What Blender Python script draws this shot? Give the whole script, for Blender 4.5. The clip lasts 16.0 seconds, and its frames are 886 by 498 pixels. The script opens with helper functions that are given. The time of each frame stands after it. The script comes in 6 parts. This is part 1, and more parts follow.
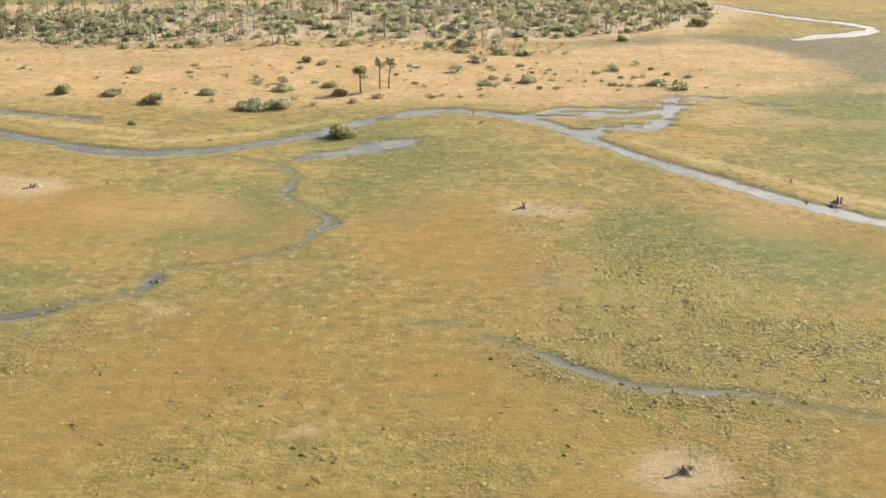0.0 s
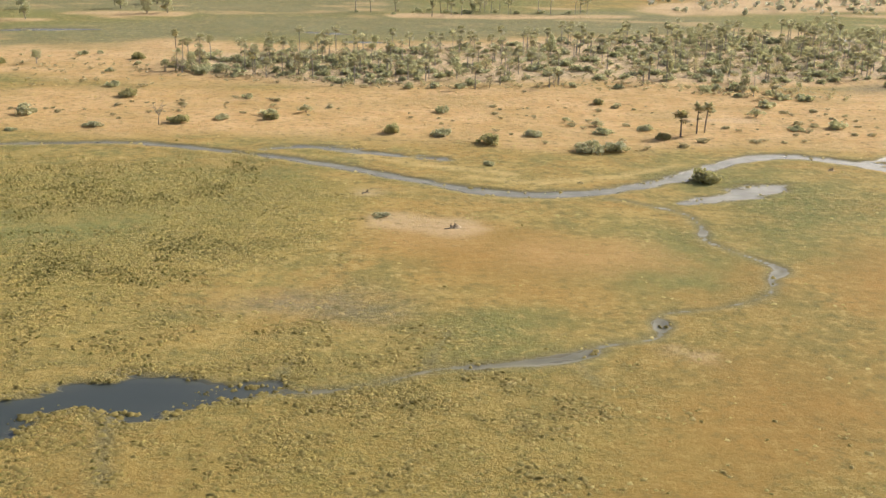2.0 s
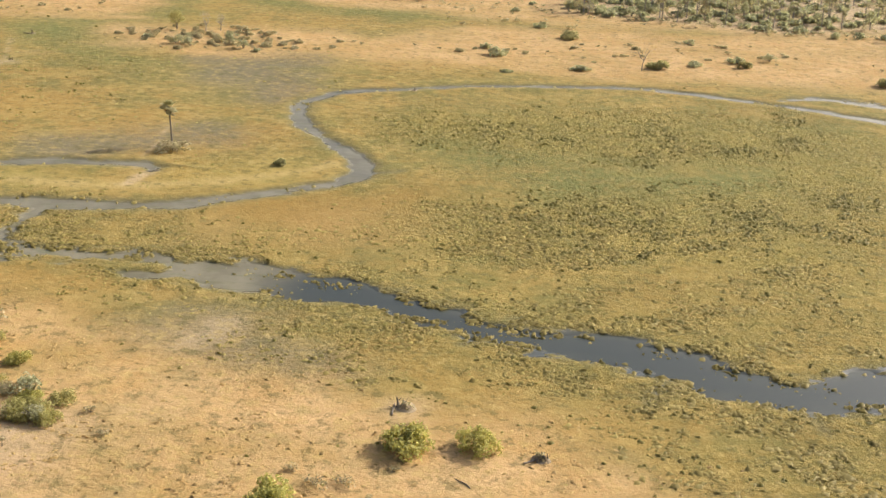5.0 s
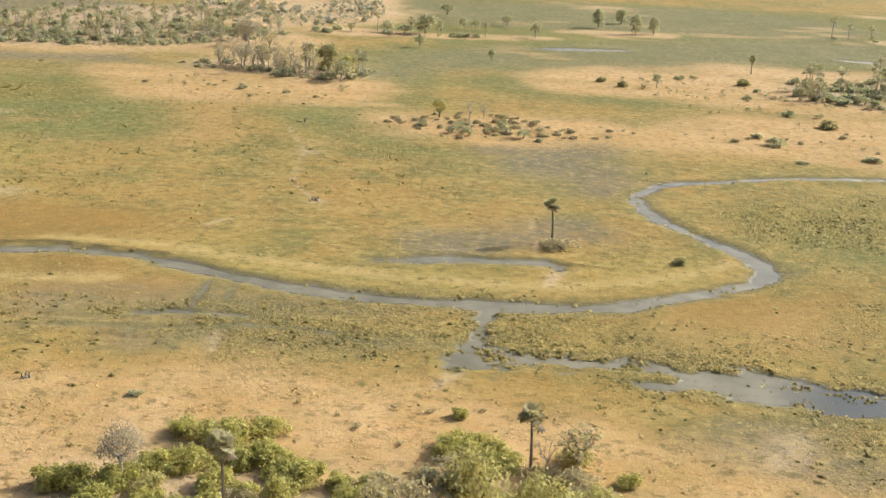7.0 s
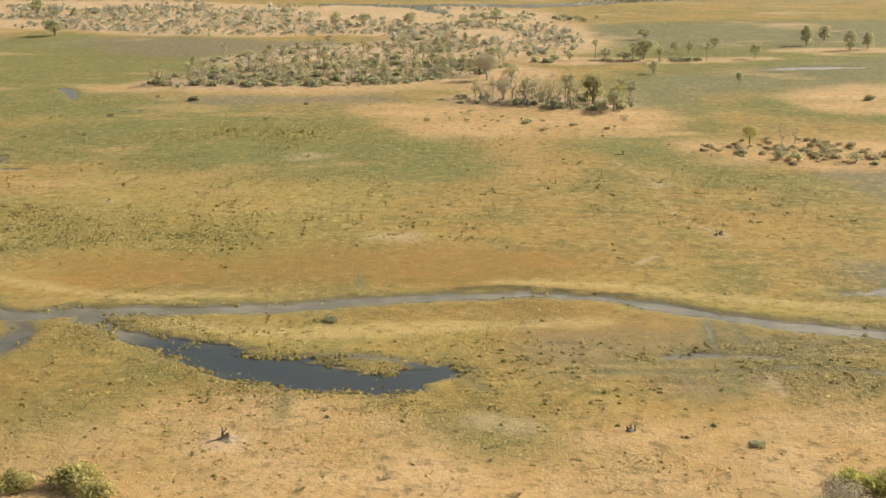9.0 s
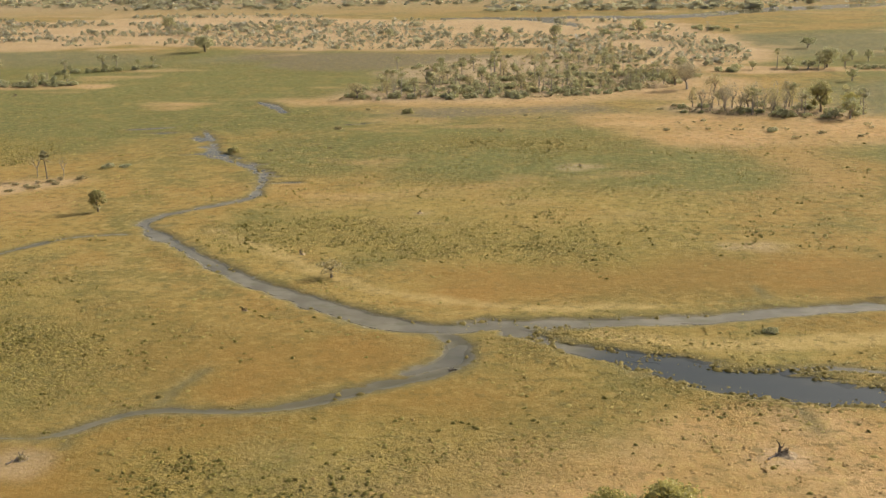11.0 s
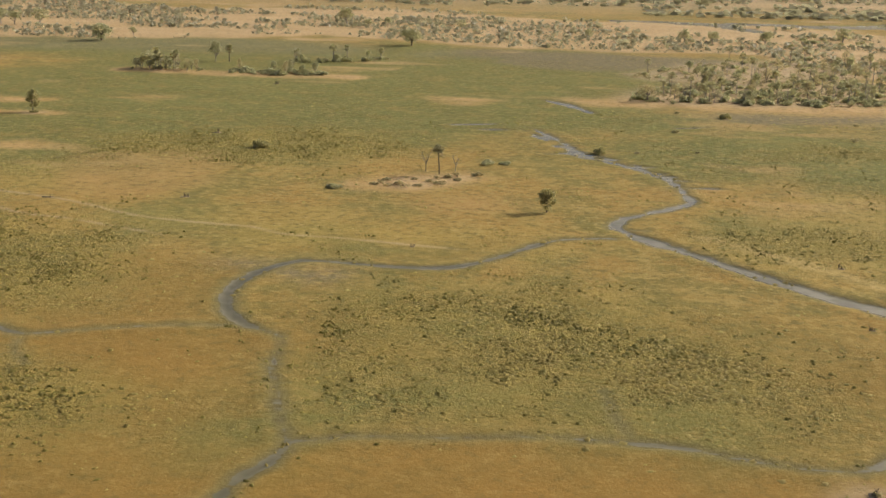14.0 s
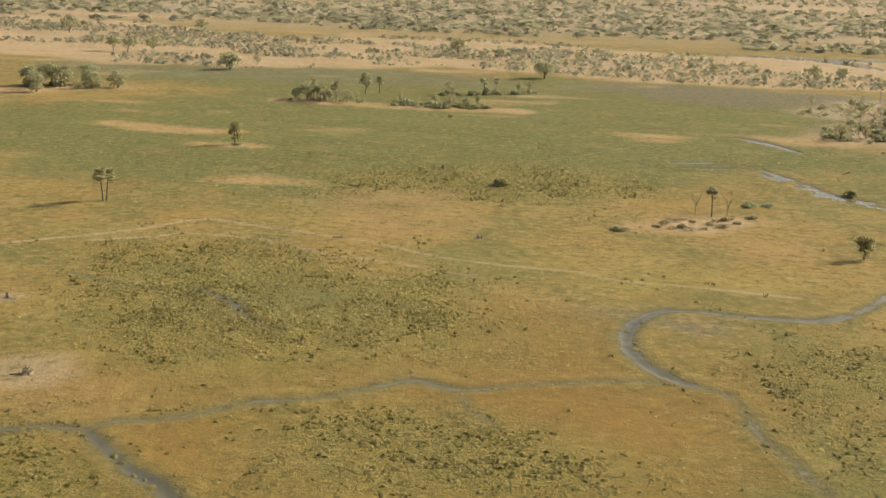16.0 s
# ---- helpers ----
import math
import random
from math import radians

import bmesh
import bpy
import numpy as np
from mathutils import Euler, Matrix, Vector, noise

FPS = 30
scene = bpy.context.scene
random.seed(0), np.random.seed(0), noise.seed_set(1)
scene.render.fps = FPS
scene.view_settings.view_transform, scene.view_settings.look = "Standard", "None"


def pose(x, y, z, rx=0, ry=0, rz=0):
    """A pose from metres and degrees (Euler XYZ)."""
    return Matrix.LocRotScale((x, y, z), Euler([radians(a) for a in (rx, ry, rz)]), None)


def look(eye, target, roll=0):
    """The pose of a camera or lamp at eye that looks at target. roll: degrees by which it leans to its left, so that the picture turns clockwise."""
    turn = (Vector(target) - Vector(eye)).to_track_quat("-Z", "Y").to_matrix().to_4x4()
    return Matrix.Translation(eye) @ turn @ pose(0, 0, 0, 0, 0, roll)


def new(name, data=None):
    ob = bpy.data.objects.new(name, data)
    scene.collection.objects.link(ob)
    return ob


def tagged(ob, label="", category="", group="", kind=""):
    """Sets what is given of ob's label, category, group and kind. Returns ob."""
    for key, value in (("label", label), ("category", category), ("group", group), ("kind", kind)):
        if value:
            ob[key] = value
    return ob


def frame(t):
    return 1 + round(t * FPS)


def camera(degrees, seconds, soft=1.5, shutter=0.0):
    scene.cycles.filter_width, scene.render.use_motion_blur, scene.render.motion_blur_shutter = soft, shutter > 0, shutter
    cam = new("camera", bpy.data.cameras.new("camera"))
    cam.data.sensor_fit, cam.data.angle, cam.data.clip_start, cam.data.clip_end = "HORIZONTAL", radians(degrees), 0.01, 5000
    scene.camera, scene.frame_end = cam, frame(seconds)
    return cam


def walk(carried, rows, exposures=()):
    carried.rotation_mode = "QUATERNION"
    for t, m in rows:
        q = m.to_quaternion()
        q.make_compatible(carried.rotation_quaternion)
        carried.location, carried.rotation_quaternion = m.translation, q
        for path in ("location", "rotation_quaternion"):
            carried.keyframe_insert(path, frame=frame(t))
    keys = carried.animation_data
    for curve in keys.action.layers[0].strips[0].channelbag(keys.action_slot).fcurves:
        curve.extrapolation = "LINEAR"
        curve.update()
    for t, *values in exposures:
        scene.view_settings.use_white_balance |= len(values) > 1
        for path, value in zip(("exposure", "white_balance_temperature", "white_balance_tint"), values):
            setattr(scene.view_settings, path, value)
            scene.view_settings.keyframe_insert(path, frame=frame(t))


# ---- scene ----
cam = camera(41.0, 16.0)
PATH = [
    (0, (0.0, 0.0, 68.954), (0.141, 1.882, 68.29), 1.2),
    (0.5, (-18.339, 0.232, 68.943), (-18.206, 2.124, 68.311), 1.4),
    (1, (-36.562, 0.814, 69.0), (-36.441, 2.714, 68.389), 1.7),
    (1.5, (-54.721, 1.841, 69.018), (-54.631, 3.749, 68.424), 1.7),
    (2, (-72.904, 2.838, 68.977), (-72.858, 4.743, 68.37), 1.5),
    (2.5, (-91.052, 3.236, 68.809), (-91.053, 5.128, 68.161), 1.4),
    (3, (-109.248, 3.079, 68.564), (-109.293, 4.952, 67.864), 1.1),
    (3.5, (-127.476, 2.634, 68.369), (-127.547, 4.489, 67.623), 1.1),
    (4, (-145.921, 2.337, 68.275), (-146.01, 4.191, 67.531), 1.1),
    (4.2, (-153.291, 2.296, 68.242), (-153.389, 4.156, 67.513), 1.0),
    (6.3, (-230.458, 5.404, 67.989), (-230.503, 7.279, 67.293), 5.4),
    (6.5, (-237.839, 5.489, 67.974), (-237.903, 7.374, 67.309), 4.7),
    (7, (-256.337, 5.585, 67.928), (-256.457, 7.49, 67.33), 2.6),
    (7.5, (-274.921, 5.563, 67.871), (-275.095, 7.475, 67.308), 1.1),
    (8, (-293.412, 5.245, 67.849), (-293.625, 7.153, 67.287), 0.1),
    (8.5, (-311.551, 4.589, 67.881), (-311.781, 6.494, 67.317), -0.4),
    (9, (-329.418, 3.648, 67.858), (-329.647, 5.554, 67.299), -0.5),
    (9.2, (-336.487, 3.285, 67.821), (-336.713, 5.193, 67.267), -0.5),
    (11.3, (-408.229, 0.591, 65.925), (-408.525, 2.497, 65.394), -1.9),
    (11.5, (-415.277, 0.514, 65.802), (-415.583, 2.416, 65.267), -2.2),
    (12, (-433.096, 0.441, 65.459), (-433.406, 2.339, 64.907), -1.7),
    (12.5, (-451.197, 0.483, 65.143), (-451.495, 2.382, 64.592), -0.7),
    (13, (-469.309, 0.475, 64.829), (-469.595, 2.379, 64.287), 0.1),
    (13.5, (-487.183, 0.325, 64.508), (-487.469, 2.231, 63.973), 0.6),
    (14, (-504.919, 0.15, 64.303), (-505.206, 2.056, 63.771), 0.9),
    (14.5, (-522.607, 0.044, 64.264), (-522.891, 1.95, 63.73), 1.1),
    (15, (-540.257, -0.022, 64.216), (-540.536, 1.887, 63.688), 1.4),
    (15.5, (-557.928, -0.002, 64.154), (-558.207, 1.911, 63.641), 1.6),
    (16, (-575.546, 0.0, 64.065), (-575.835, 1.918, 63.578), 1.6),
]
walk(cam, [(t, look(eye, target, roll)) for t, eye, target, roll in PATH],
     exposures=[(0, 0.68, 5280, 11), (1.5, 0.54, 5480, 11), (2.5, 0.47, 5630, 10), (3.5, 0.56, 5830, 11), (7, 0.58, 5480, 9), (8, 0.45, 5730, 10), (9, 0.42, 5830, 10), (11.5, 0.14, 5930, 10), (12, 0.21, 5880, 11), (12.5, 0.46, 5680, 9), (13, 0.2, 5830, 9), (13.5, 0.07, 5880, 10), (14.5, -0.01, 5980, 9), (15, 0.2, 5830, 8), (16, 0.14, 5830, 8)])

# ---- world, sun, exposure ----
SUN_ELEVATION, SUN_AZIMUTH = radians(28), radians(36)      # azimuth from +x towards +y
to_sun = Vector((math.cos(SUN_ELEVATION) * math.cos(SUN_AZIMUTH), math.cos(SUN_ELEVATION) * math.sin(SUN_AZIMUTH), math.sin(SUN_ELEVATION)))
world = bpy.data.worlds.new("sky")
scene.world = world
world.use_nodes = True
wn = world.node_tree
sky = wn.nodes.new("ShaderNodeTexSky")
sky.sky_type = "NISHITA"
sky.sun_disc = False
sky.sun_elevation = SUN_ELEVATION
sky.sun_rotation = radians(90) - SUN_AZIMUTH
sky.air_density, sky.dust_density, sky.ozone_density = 0.8, 8.0, 0.2
wn.nodes["Background"].inputs["Strength"].default_value = 0.105
wn.links.new(sky.outputs[0], wn.nodes["Background"].inputs["Color"])
sun = new("sun", bpy.data.lights.new("sun", "SUN"))
sun.data.energy, sun.data.angle, sun.data.color = 3.75, radians(0.6), (1.0, 0.89, 0.735)
sun.matrix_world = look(to_sun * 300, (0, 0, 0))


# ---- numbers for the plan ----
def lattice(i, j, seed):
    n = (i.astype(np.int64) * 374761393 + j.astype(np.int64) * 668265263 + seed * 974634777) & 0xFFFFFFFF
    n = ((n ^ (n >> 13)) * 1274126177) & 0xFFFFFFFF
    return ((n ^ (n >> 16)) & 0xFFFF) / 65535.0


def grain(x, y, size, seed, octaves=3):
    """Soft noise from -1 to 1 in which the largest forms are about size metres."""
    total, weight, out = 0.0, 1.0, 0.0
    for o in range(octaves):
        u, v = x / size, y / size
        i, j = np.floor(u), np.floor(v)
        fu, fv = u - i, v - j
        fu, fv = fu * fu * (3 - 2 * fu), fv * fv * (3 - 2 * fv)
        a, b = lattice(i, j, seed + o), lattice(i + 1, j, seed + o)
        c, d = lattice(i, j + 1, seed + o), lattice(i + 1, j + 1, seed + o)
        out = out + weight * ((a + (b - a) * fu) * (1 - fv) + (c + (d - c) * fu) * fv)
        total, weight, size = total + weight, weight * 0.5, size * 0.47
    return out / total * 2 - 1


def smooth(points, steps=4):
    """A Catmull-Rom line through points of x, y and half width."""
    p = np.array(points, float)
    if len(p) < 3:
        return p
    q = np.vstack([2 * p[0] - p[1], p, 2 * p[-1] - p[-2]])
    out = []
    for k in range(1, len(q) - 2):
        for s in range(steps):
            f = s / steps
            out.append(0.5 * (2 * q[k] + (q[k + 1] - q[k - 1]) * f + (2 * q[k - 1] - 5 * q[k] + 4 * q[k + 1] - q[k + 2]) * f * f
                              + (3 * q[k] - q[k - 1] - 3 * q[k + 1] + q[k + 2]) * f ** 3))
    return np.array(out + [p[-1]])


def away(x, y, line, reach):
    """Distance from the edge of a band (negative inside it), at most reach."""
    p = smooth(line)
    out = np.full(x.shape, float(reach))
    rim = p[:, 2].max() + reach
    if x.max() < p[:, 0].min() - rim or x.min() > p[:, 0].max() + rim or y.max() < p[:, 1].min() - rim or y.min() > p[:, 1].max() + rim:
        return out
    for a, b in zip(p[:-1], p[1:]):
        w = max(a[2], b[2]) + reach
        near = np.flatnonzero((x > min(a[0], b[0]) - w) & (x < max(a[0], b[0]) + w) & (y > min(a[1], b[1]) - w) & (y < max(a[1], b[1]) + w))
        if not len(near):
            continue
        px, py = x[near] - a[0], y[near] - a[1]
        dx, dy = b[0] - a[0], b[1] - a[1]
        f = np.clip((px * dx + py * dy) / (dx * dx + dy * dy + 1e-9), 0, 1)
        out[near] = np.minimum(out[near], np.hypot(px - f * dx, py - f * dy) - (a[2] + (b[2] - a[2]) * f))
    return out


def zone(x, y, bands, soft, rough, seed):
    """A mask from 0 to 1 that is 1 inside any of the bands; the edges wander by rough metres and fade over soft."""
    d = np.full(x.shape, 99.0)
    for line in bands:
        d = np.minimum(d, away(x, y, line, 99.0 if soft > 20 else 60.0))
    d = d + rough * grain(x, y, max(rough * 2.4, 3.0), seed, 4)
    return 1 / (1 + np.exp(np.clip(d / (soft * 0.3), -40, 40)))


# Channels: bands of x, y and half width, then how ragged their edges are and how deep they lie.
RIVER_EAST = [(124, 186, 3.10), (110, 200, 3.00), (95, 215, 2.90), (79, 235, 2.60), (61, 263, 2.60), (47, 291, 2.90), (36, 300, 2.30), (24, 304.5, 2.40),
              (12, 300.5, 2.50), (1, 291, 2.40), (-10, 279, 2.30), (-20, 271, 2.40), (-30, 265, 2.40), (-42, 261.5, 2.80), (-51, 261, 2.70), (-62, 265, 2.10),
              (-76, 274, 1.80), (-90, 283, 1.70), (-104, 291, 1.70), (-118, 297, 1.60), (-133, 302, 1.70), (-149, 305.5, 1.60), (-166, 303, 1.50), (-182, 300, 1.70)]
RIVER_BEND = [(-182, 300, 1.50), (-196, 296, 1.30), (-208, 290.5, 1.40), (-219, 286, 1.70), (-226, 278, 1.80), (-229.5, 268, 1.70), (-227, 257, 1.60), (-223, 247.5, 1.70),
              (-216, 237, 1.80), (-210, 227, 2.10), (-209, 219, 2.10), (-213, 212, 1.80), (-220, 207.5, 1.80), (-229, 201.5, 1.90), (-238, 195.5, 2.30), (-248, 193, 2.40),
              (-258, 192, 2.50), (-268, 192, 2.40), (-280, 192.5, 2.20), (-292, 194, 2.40), (-304, 198, 2.50), (-316, 203, 2.10), (-326, 206.3, 1.80), (-340, 207.3, 2.00)]
RIVER_WEST = [(-340, 207.3, 2.20), (-352, 205.3, 2.50), (-365, 201.5, 2.70), (-378, 197, 2.70), (-390, 194.5, 2.50), (-403, 192, 2.50), (-416, 191, 2.70), (-424, 188, 2.90),
              (-431, 188.5, 3.10), (-442, 194, 2.90), (-454, 203, 2.60), (-465, 211, 2.50), (-475, 221, 2.10), (-487, 234, 1.90), (-498, 246, 1.70), (-504, 254, 1.20),
              (-505, 260, 1.50), (-500, 268.5, 1.20), (-493, 276, 1.00), (-487.5, 284, 1.20), (-488.5, 292, 1.10), (-490, 302, 1.20), (-495, 316, 1.40), (-503, 326, 1.40), (-511, 334, 1.30), (-518, 342, 1.60)]
RIVER_HEAD = [(-518, 342, 2.00), (-521, 354, 1.50), (-525, 364, 1.00), (-532, 379, 0.60), (-536, 385, 0.10)]
HEAD_SHALLOWS = [(-490, 310, 0.2), (-500, 327, 1.0), (-512, 338, 1.6), (-521, 350, 1.4), (-530, 366, 0.5), (-537, 381, 0.1)]
CREEK_MIDDLE = [(-505, 246, 0.65), (-516, 243, 0.65), (-522, 236, 1.05), (-528, 226, 1.25), (-536, 217.5, 1.15), (-546, 215.5, 0.95), (-558, 216.5, 0.95), (-566, 216, 1.05),
                (-571, 208, 0.95), (-573, 198, 1.15), (-571, 187, 1.05), (-565, 178, 1.25), (-558, 174, 0.35), (-555.5, 168, 0.15), (-554.5, 160, 0.15), (-551.5, 152, 0.25),
                (-548, 142, 0.45), (-545, 135.5, 0.65), (-545.5, 129, 0.95), (-548, 123, 0.75), (-549, 112, 0.75)]
CREEK_SOUTH = [(-426, 186, 1.7), (-421.5, 180, 2.1), (-421, 172, 2.2), (-425, 166, 1.7), (-432, 161, 1.6), (-438, 156, 1.4), (-444, 152, 1.15), (-451, 150, 0.85),
               (-458, 150, 0.85), (-464, 148.5, 1.05), (-468.5, 144, 0.95), (-473, 139.5, 0.75), (-480, 139, 0.45), (-487, 140, 0.55), (-494, 142, 0.65), (-503, 142.5, 0.85),
               (-512, 142.5, 0.25), (-520, 141, 0.35), (-528, 139.5, 0.25), (-536, 138.3, 0.35), (-545, 135, 0.65)]
CREEK_FAR_WEST = [(-564, 177, 0.35), (-574, 175.5, 0.20), (-582, 173, 0.25), (-590, 169.5, 0.25), (-597, 166.5, 0.65), (-601, 167.5, 0.65), (-605, 169, 0.65), (-611, 164, 0.35),
                  (-618, 158, 0.35), (-626, 155, 0.55), (-631, 150, 0.35), (-636, 146, 0.35), (-642, 144, 0.35), (-645, 140.5, 0.75), (-651, 140, 0.65), (-658, 137, 0.65), (-672, 133, 0.65)]
CREEK_FORK = [(-645, 140.5, 0.80), (-638.5, 134, 1.00), (-633, 129, 1.20), (-627, 124.5, 1.30), (-623, 116, 1.30)]
CREEK_EAST = [(-30, 259, 0.2), (-22.5, 254, 0.2), (-15, 247, 0.5), (-13.8, 236.5, 0.9), (-15, 228, 0.7), (-8.5, 217, 0.3), (-5, 210, 1.5), (-8, 205, 1.1), (-11.4, 196, 0.7), (-22, 189, 0.1),
              (-31.5, 186, 0.5), (-33, 181, 1.5), (-35, 175, 0.7), (-43, 171.7, 0.3), (-49, 166.5, 1.5), (-61, 163, 1.1), (-70, 161, 0.5), (-82, 154, 0.5), (-92, 153, 0.7), (-100, 153.5, 2.0)]
CREEK_NEAR = [(17.5, 157, 0.0), (21, 154.5, 0.3), (25, 151, 0.8), (30, 145.5, 1.0), (35, 141, 1.0), (40, 139, 0.7), (47, 138, 0.6), (52, 137, 0.5), (57, 134, 0.5), (63, 131.5, 0.5), (69, 129.5, 0.3)]
POND_EAST = [(-92, 154, 0.9), (-102, 152, 2.6), (-109.5, 150.5, 6.6), (-116.5, 150.2, 5.0), (-123.5, 147, 2.8), (-130, 141.5, 5.6), (-138, 138.3, 4.0), (-146, 137.6, 4.8), (-153, 140.5, 4.8),
             (-160, 144.2, 5.2), (-167, 147, 5.0), (-175, 147.8, 2.7), (-182, 151, 3.0), (-189, 154.7, 3.4), (-197.5, 159, 3.4), (-207, 161.8, 4.4), (-216, 163.0, 4.8), (-224, 164.6, 4.6)]
POND_MARSH = [(-222, 166, 4.0), (-232, 168, 2.8), (-241, 170, 1.8), (-250, 171, 1.5), (-257, 170, 1.6), (-262, 167.5, 1.8)]
POND_NECK = [(-260, 190, 0.80), (-261, 180, 1.20), (-262.5, 170, 2.00), (-264, 162, 0.20)]
POND_WEST = [(-414, 188, 2.0), (-409, 184.5, 2.2), (-403, 180, 3.2), (-394, 175.5, 3.9), (-383, 170, 4.8), (-373, 166.5, 5.6), (-364, 164, 4.2), (-357, 164.5, 4.6), (-351, 168.5, 2.2), (-346, 170.5, 0.6)]
POND_ARM = [(-372, 171.5, 1.0), (-365, 173.6, 0.9), (-358, 173.2, 0.9), (-352, 170, 1.4)]
ISLET = [(-363, 170.2, 1.3), (-358, 170.2, 1.5)]
POND_LINK = [(-428, 167, 1.4), (-423, 172, 2.0), (-421, 180, 2.0)]
POOL_EAST = [(-13, 256, 1.2), (-4, 261, 3.4), (4, 267, 4.4), (15, 274.5, 1.0)]
BRAID_A = [(46, 298, 2.4), (54, 299.5, 2.4), (63, 301, 2.6), (71, 300, 2.4), (82, 306, 2.2), (86, 313, 1.6), (88, 321, 1.0), (96, 322, 0.7), (105, 320.5, 0.5)]
BRAID_B = [(55, 282, 2.2), (62, 285, 3.2), (71, 286, 3.8), (77, 293, 3.2), (84, 305, 1.6)]
BRAID_C = [(50, 304, 0.6), (56, 308, 1.0), (64, 307, 0.8), (74, 305, 1.4)]
BRAID_TIP = [(107, 314, 0.3), (112, 312, 0.8), (118.5, 311, 0.3)]
SIDE_WATER = [(-112, 301.5, 0.9), (-101, 305, 2.2), (-93, 303, 2.2), (-82, 298, 1.5), (-68, 294, 0.9)]
POOL_PALM = [(-283, 211.5, 1.2), (-273, 215, 2.3), (-265, 216, 1.6), (-257, 217, 0.8), (-251, 217, 1.8), (-248, 214, 0.8)]
POOL_TRACK = [(-304, 199, 1.0), (-303.5, 191, 0.3), (-303, 184, -0.2)]
MARSH_A = [(-335, 175, -1.6), (-318, 178, -0.8), (-300, 180, -0.3), (-284, 178, -0.7), (-272, 174, -0.7)]
STREAM_FAR = [(-534, 447, 0.5), (-526, 438, 2.6), (-516, 420, 1.4)]
POOL_FAR_A = [(-560, 383, 0.8), (-550, 386, 1.3), (-545, 388, 0.5)]
LAKE_EAST = [(158, 423, 1.9), (173, 432, 3.7), (186, 437, 4.3), (199, 450, 3.1), (195, 464, 3.1), (179, 479, 3.1), (165, 497, 2.5), (152, 518, 3.7), (120, 545, 3.7)]
LAKE_FAR = [(-512, 845, 5), (-478, 842, 8), (-446, 822, 9), (-428, 790, 6), (-419, 772, 3)]
LAKE_FAR_ARM = [(-462, 838, 5), (-410, 842, 10), (-350, 838, 12), (-300, 880, 14), (-200, 930, 14)]
POOL_PALE = [(-256, 513, 0.8), (-242, 518, 3.4), (-228, 521, 4.4), (-212, 525, 1.6)]
POOL_WOOD_A = [(-124, 531, 1.2), (-113, 528, 3.0), (-103, 526, 1.0)]
POOL_WOOD_B = [(-104, 503, 1.0), (-95, 503, 2.6), (-86, 502, 0.8)]
POOL_TINY = [(-551, 376, 0.4), (-546, 377, 0.9), (-541, 378, 0.4)]
POOL_EDGE = [(-487, 393, 0.2), (-481, 395, 0.8), (-477, 397, 0.2)]
SPUR_A = [(-491, 300, 0.6), (-486, 301, 0.5), (-480, 301.5, 0.2)]
SPUR_B = [(-506, 255, 0.6), (-502, 254, 0.4), (-498, 254.5, 0.1)]
SPUR_C = [(-526, 339, 0.2), (-520, 341, 1.0), (-514, 335, 1.0)]
SIDE_CREEKS = [
    [(-505.4, 160, 0.0), (-504, 152, 0.1), (-501.5, 143.5, 0.15)], [(-459, 166, 0.0), (-461, 158, 0.35), (-461.5, 150.5, 0.3)], [(-471, 142, 0.2), (-468.7, 136.5, 0.15)],
    [(-48.3, 166, 0.3), (-48, 162, 0.15), (-46.5, 157, 0.05)], [(-70.8, 163, 0.4), (-69.5, 168, 0.15), (-67.5, 176, 0.0)], [(-92, 155, 0.6), (-91.5, 160, 0.2), (-90.5, 164, 0.0)],
    [(-112.4, 145, 0.6), (-111.6, 138, 0.25), (-109, 127, 0.0)], [(-162.7, 133, 0.2), (-160, 139, 0.9)], [(-142.4, 128, 0.1), (-143.2, 134, 1.0)], [(-186, 146, 0.1), (-183, 152, 0.9)],
] + [
    [(-373.6, 166, 1.4), (-371.4, 158, 0.5), (-369.8, 150, 0.1)], [(-368.5, 165, 1.0), (-368, 159, 0.2)], [(-350, 169.5, 0.6), (-346, 167, 0.35), (-342.4, 162, 0.1)], [(-371, 215, 0.05), (-369.5, 209, 0.5)],
    [(-308, 195, 0.9), (-308, 184, 0.7), (-307, 177, 0.3), (-305.5, 164, 0.05)], [(-334, 169.5, 0.1), (-321, 171.5, 0.3), (-310, 172, 0.2), (-299, 175.5, 0.5), (-287, 175.5, 0.7), (-275, 171, 0.2)],
] + [
    [(-597, 165.5, 0.4), (-595.5, 160, 0.1), (-591, 154, 0.0)], [(-682, 213.5, 0.1), (-671, 208, 0.3), (-659, 206.5, 0.15)], [(8, 161.5, 0.1), (12, 162.5, 0.5), (16, 163, 0.1)],
    [(-223, 286, 0.2), (-229, 290, 0.35), (-235, 297, 0.1), (-243, 306, 0.0)], [(-209, 219, 0.7), (-205, 220.5, 0.6), (-201, 222.5, 0.15)], [(-220, 237, 0.15), (-216, 237, 0.6)],
]
POOL_SEDGE = [(-655, 209, 0.00), (-646, 202.5, 0.70), (-639, 193, 0.20), (-632, 188, 0.00)]
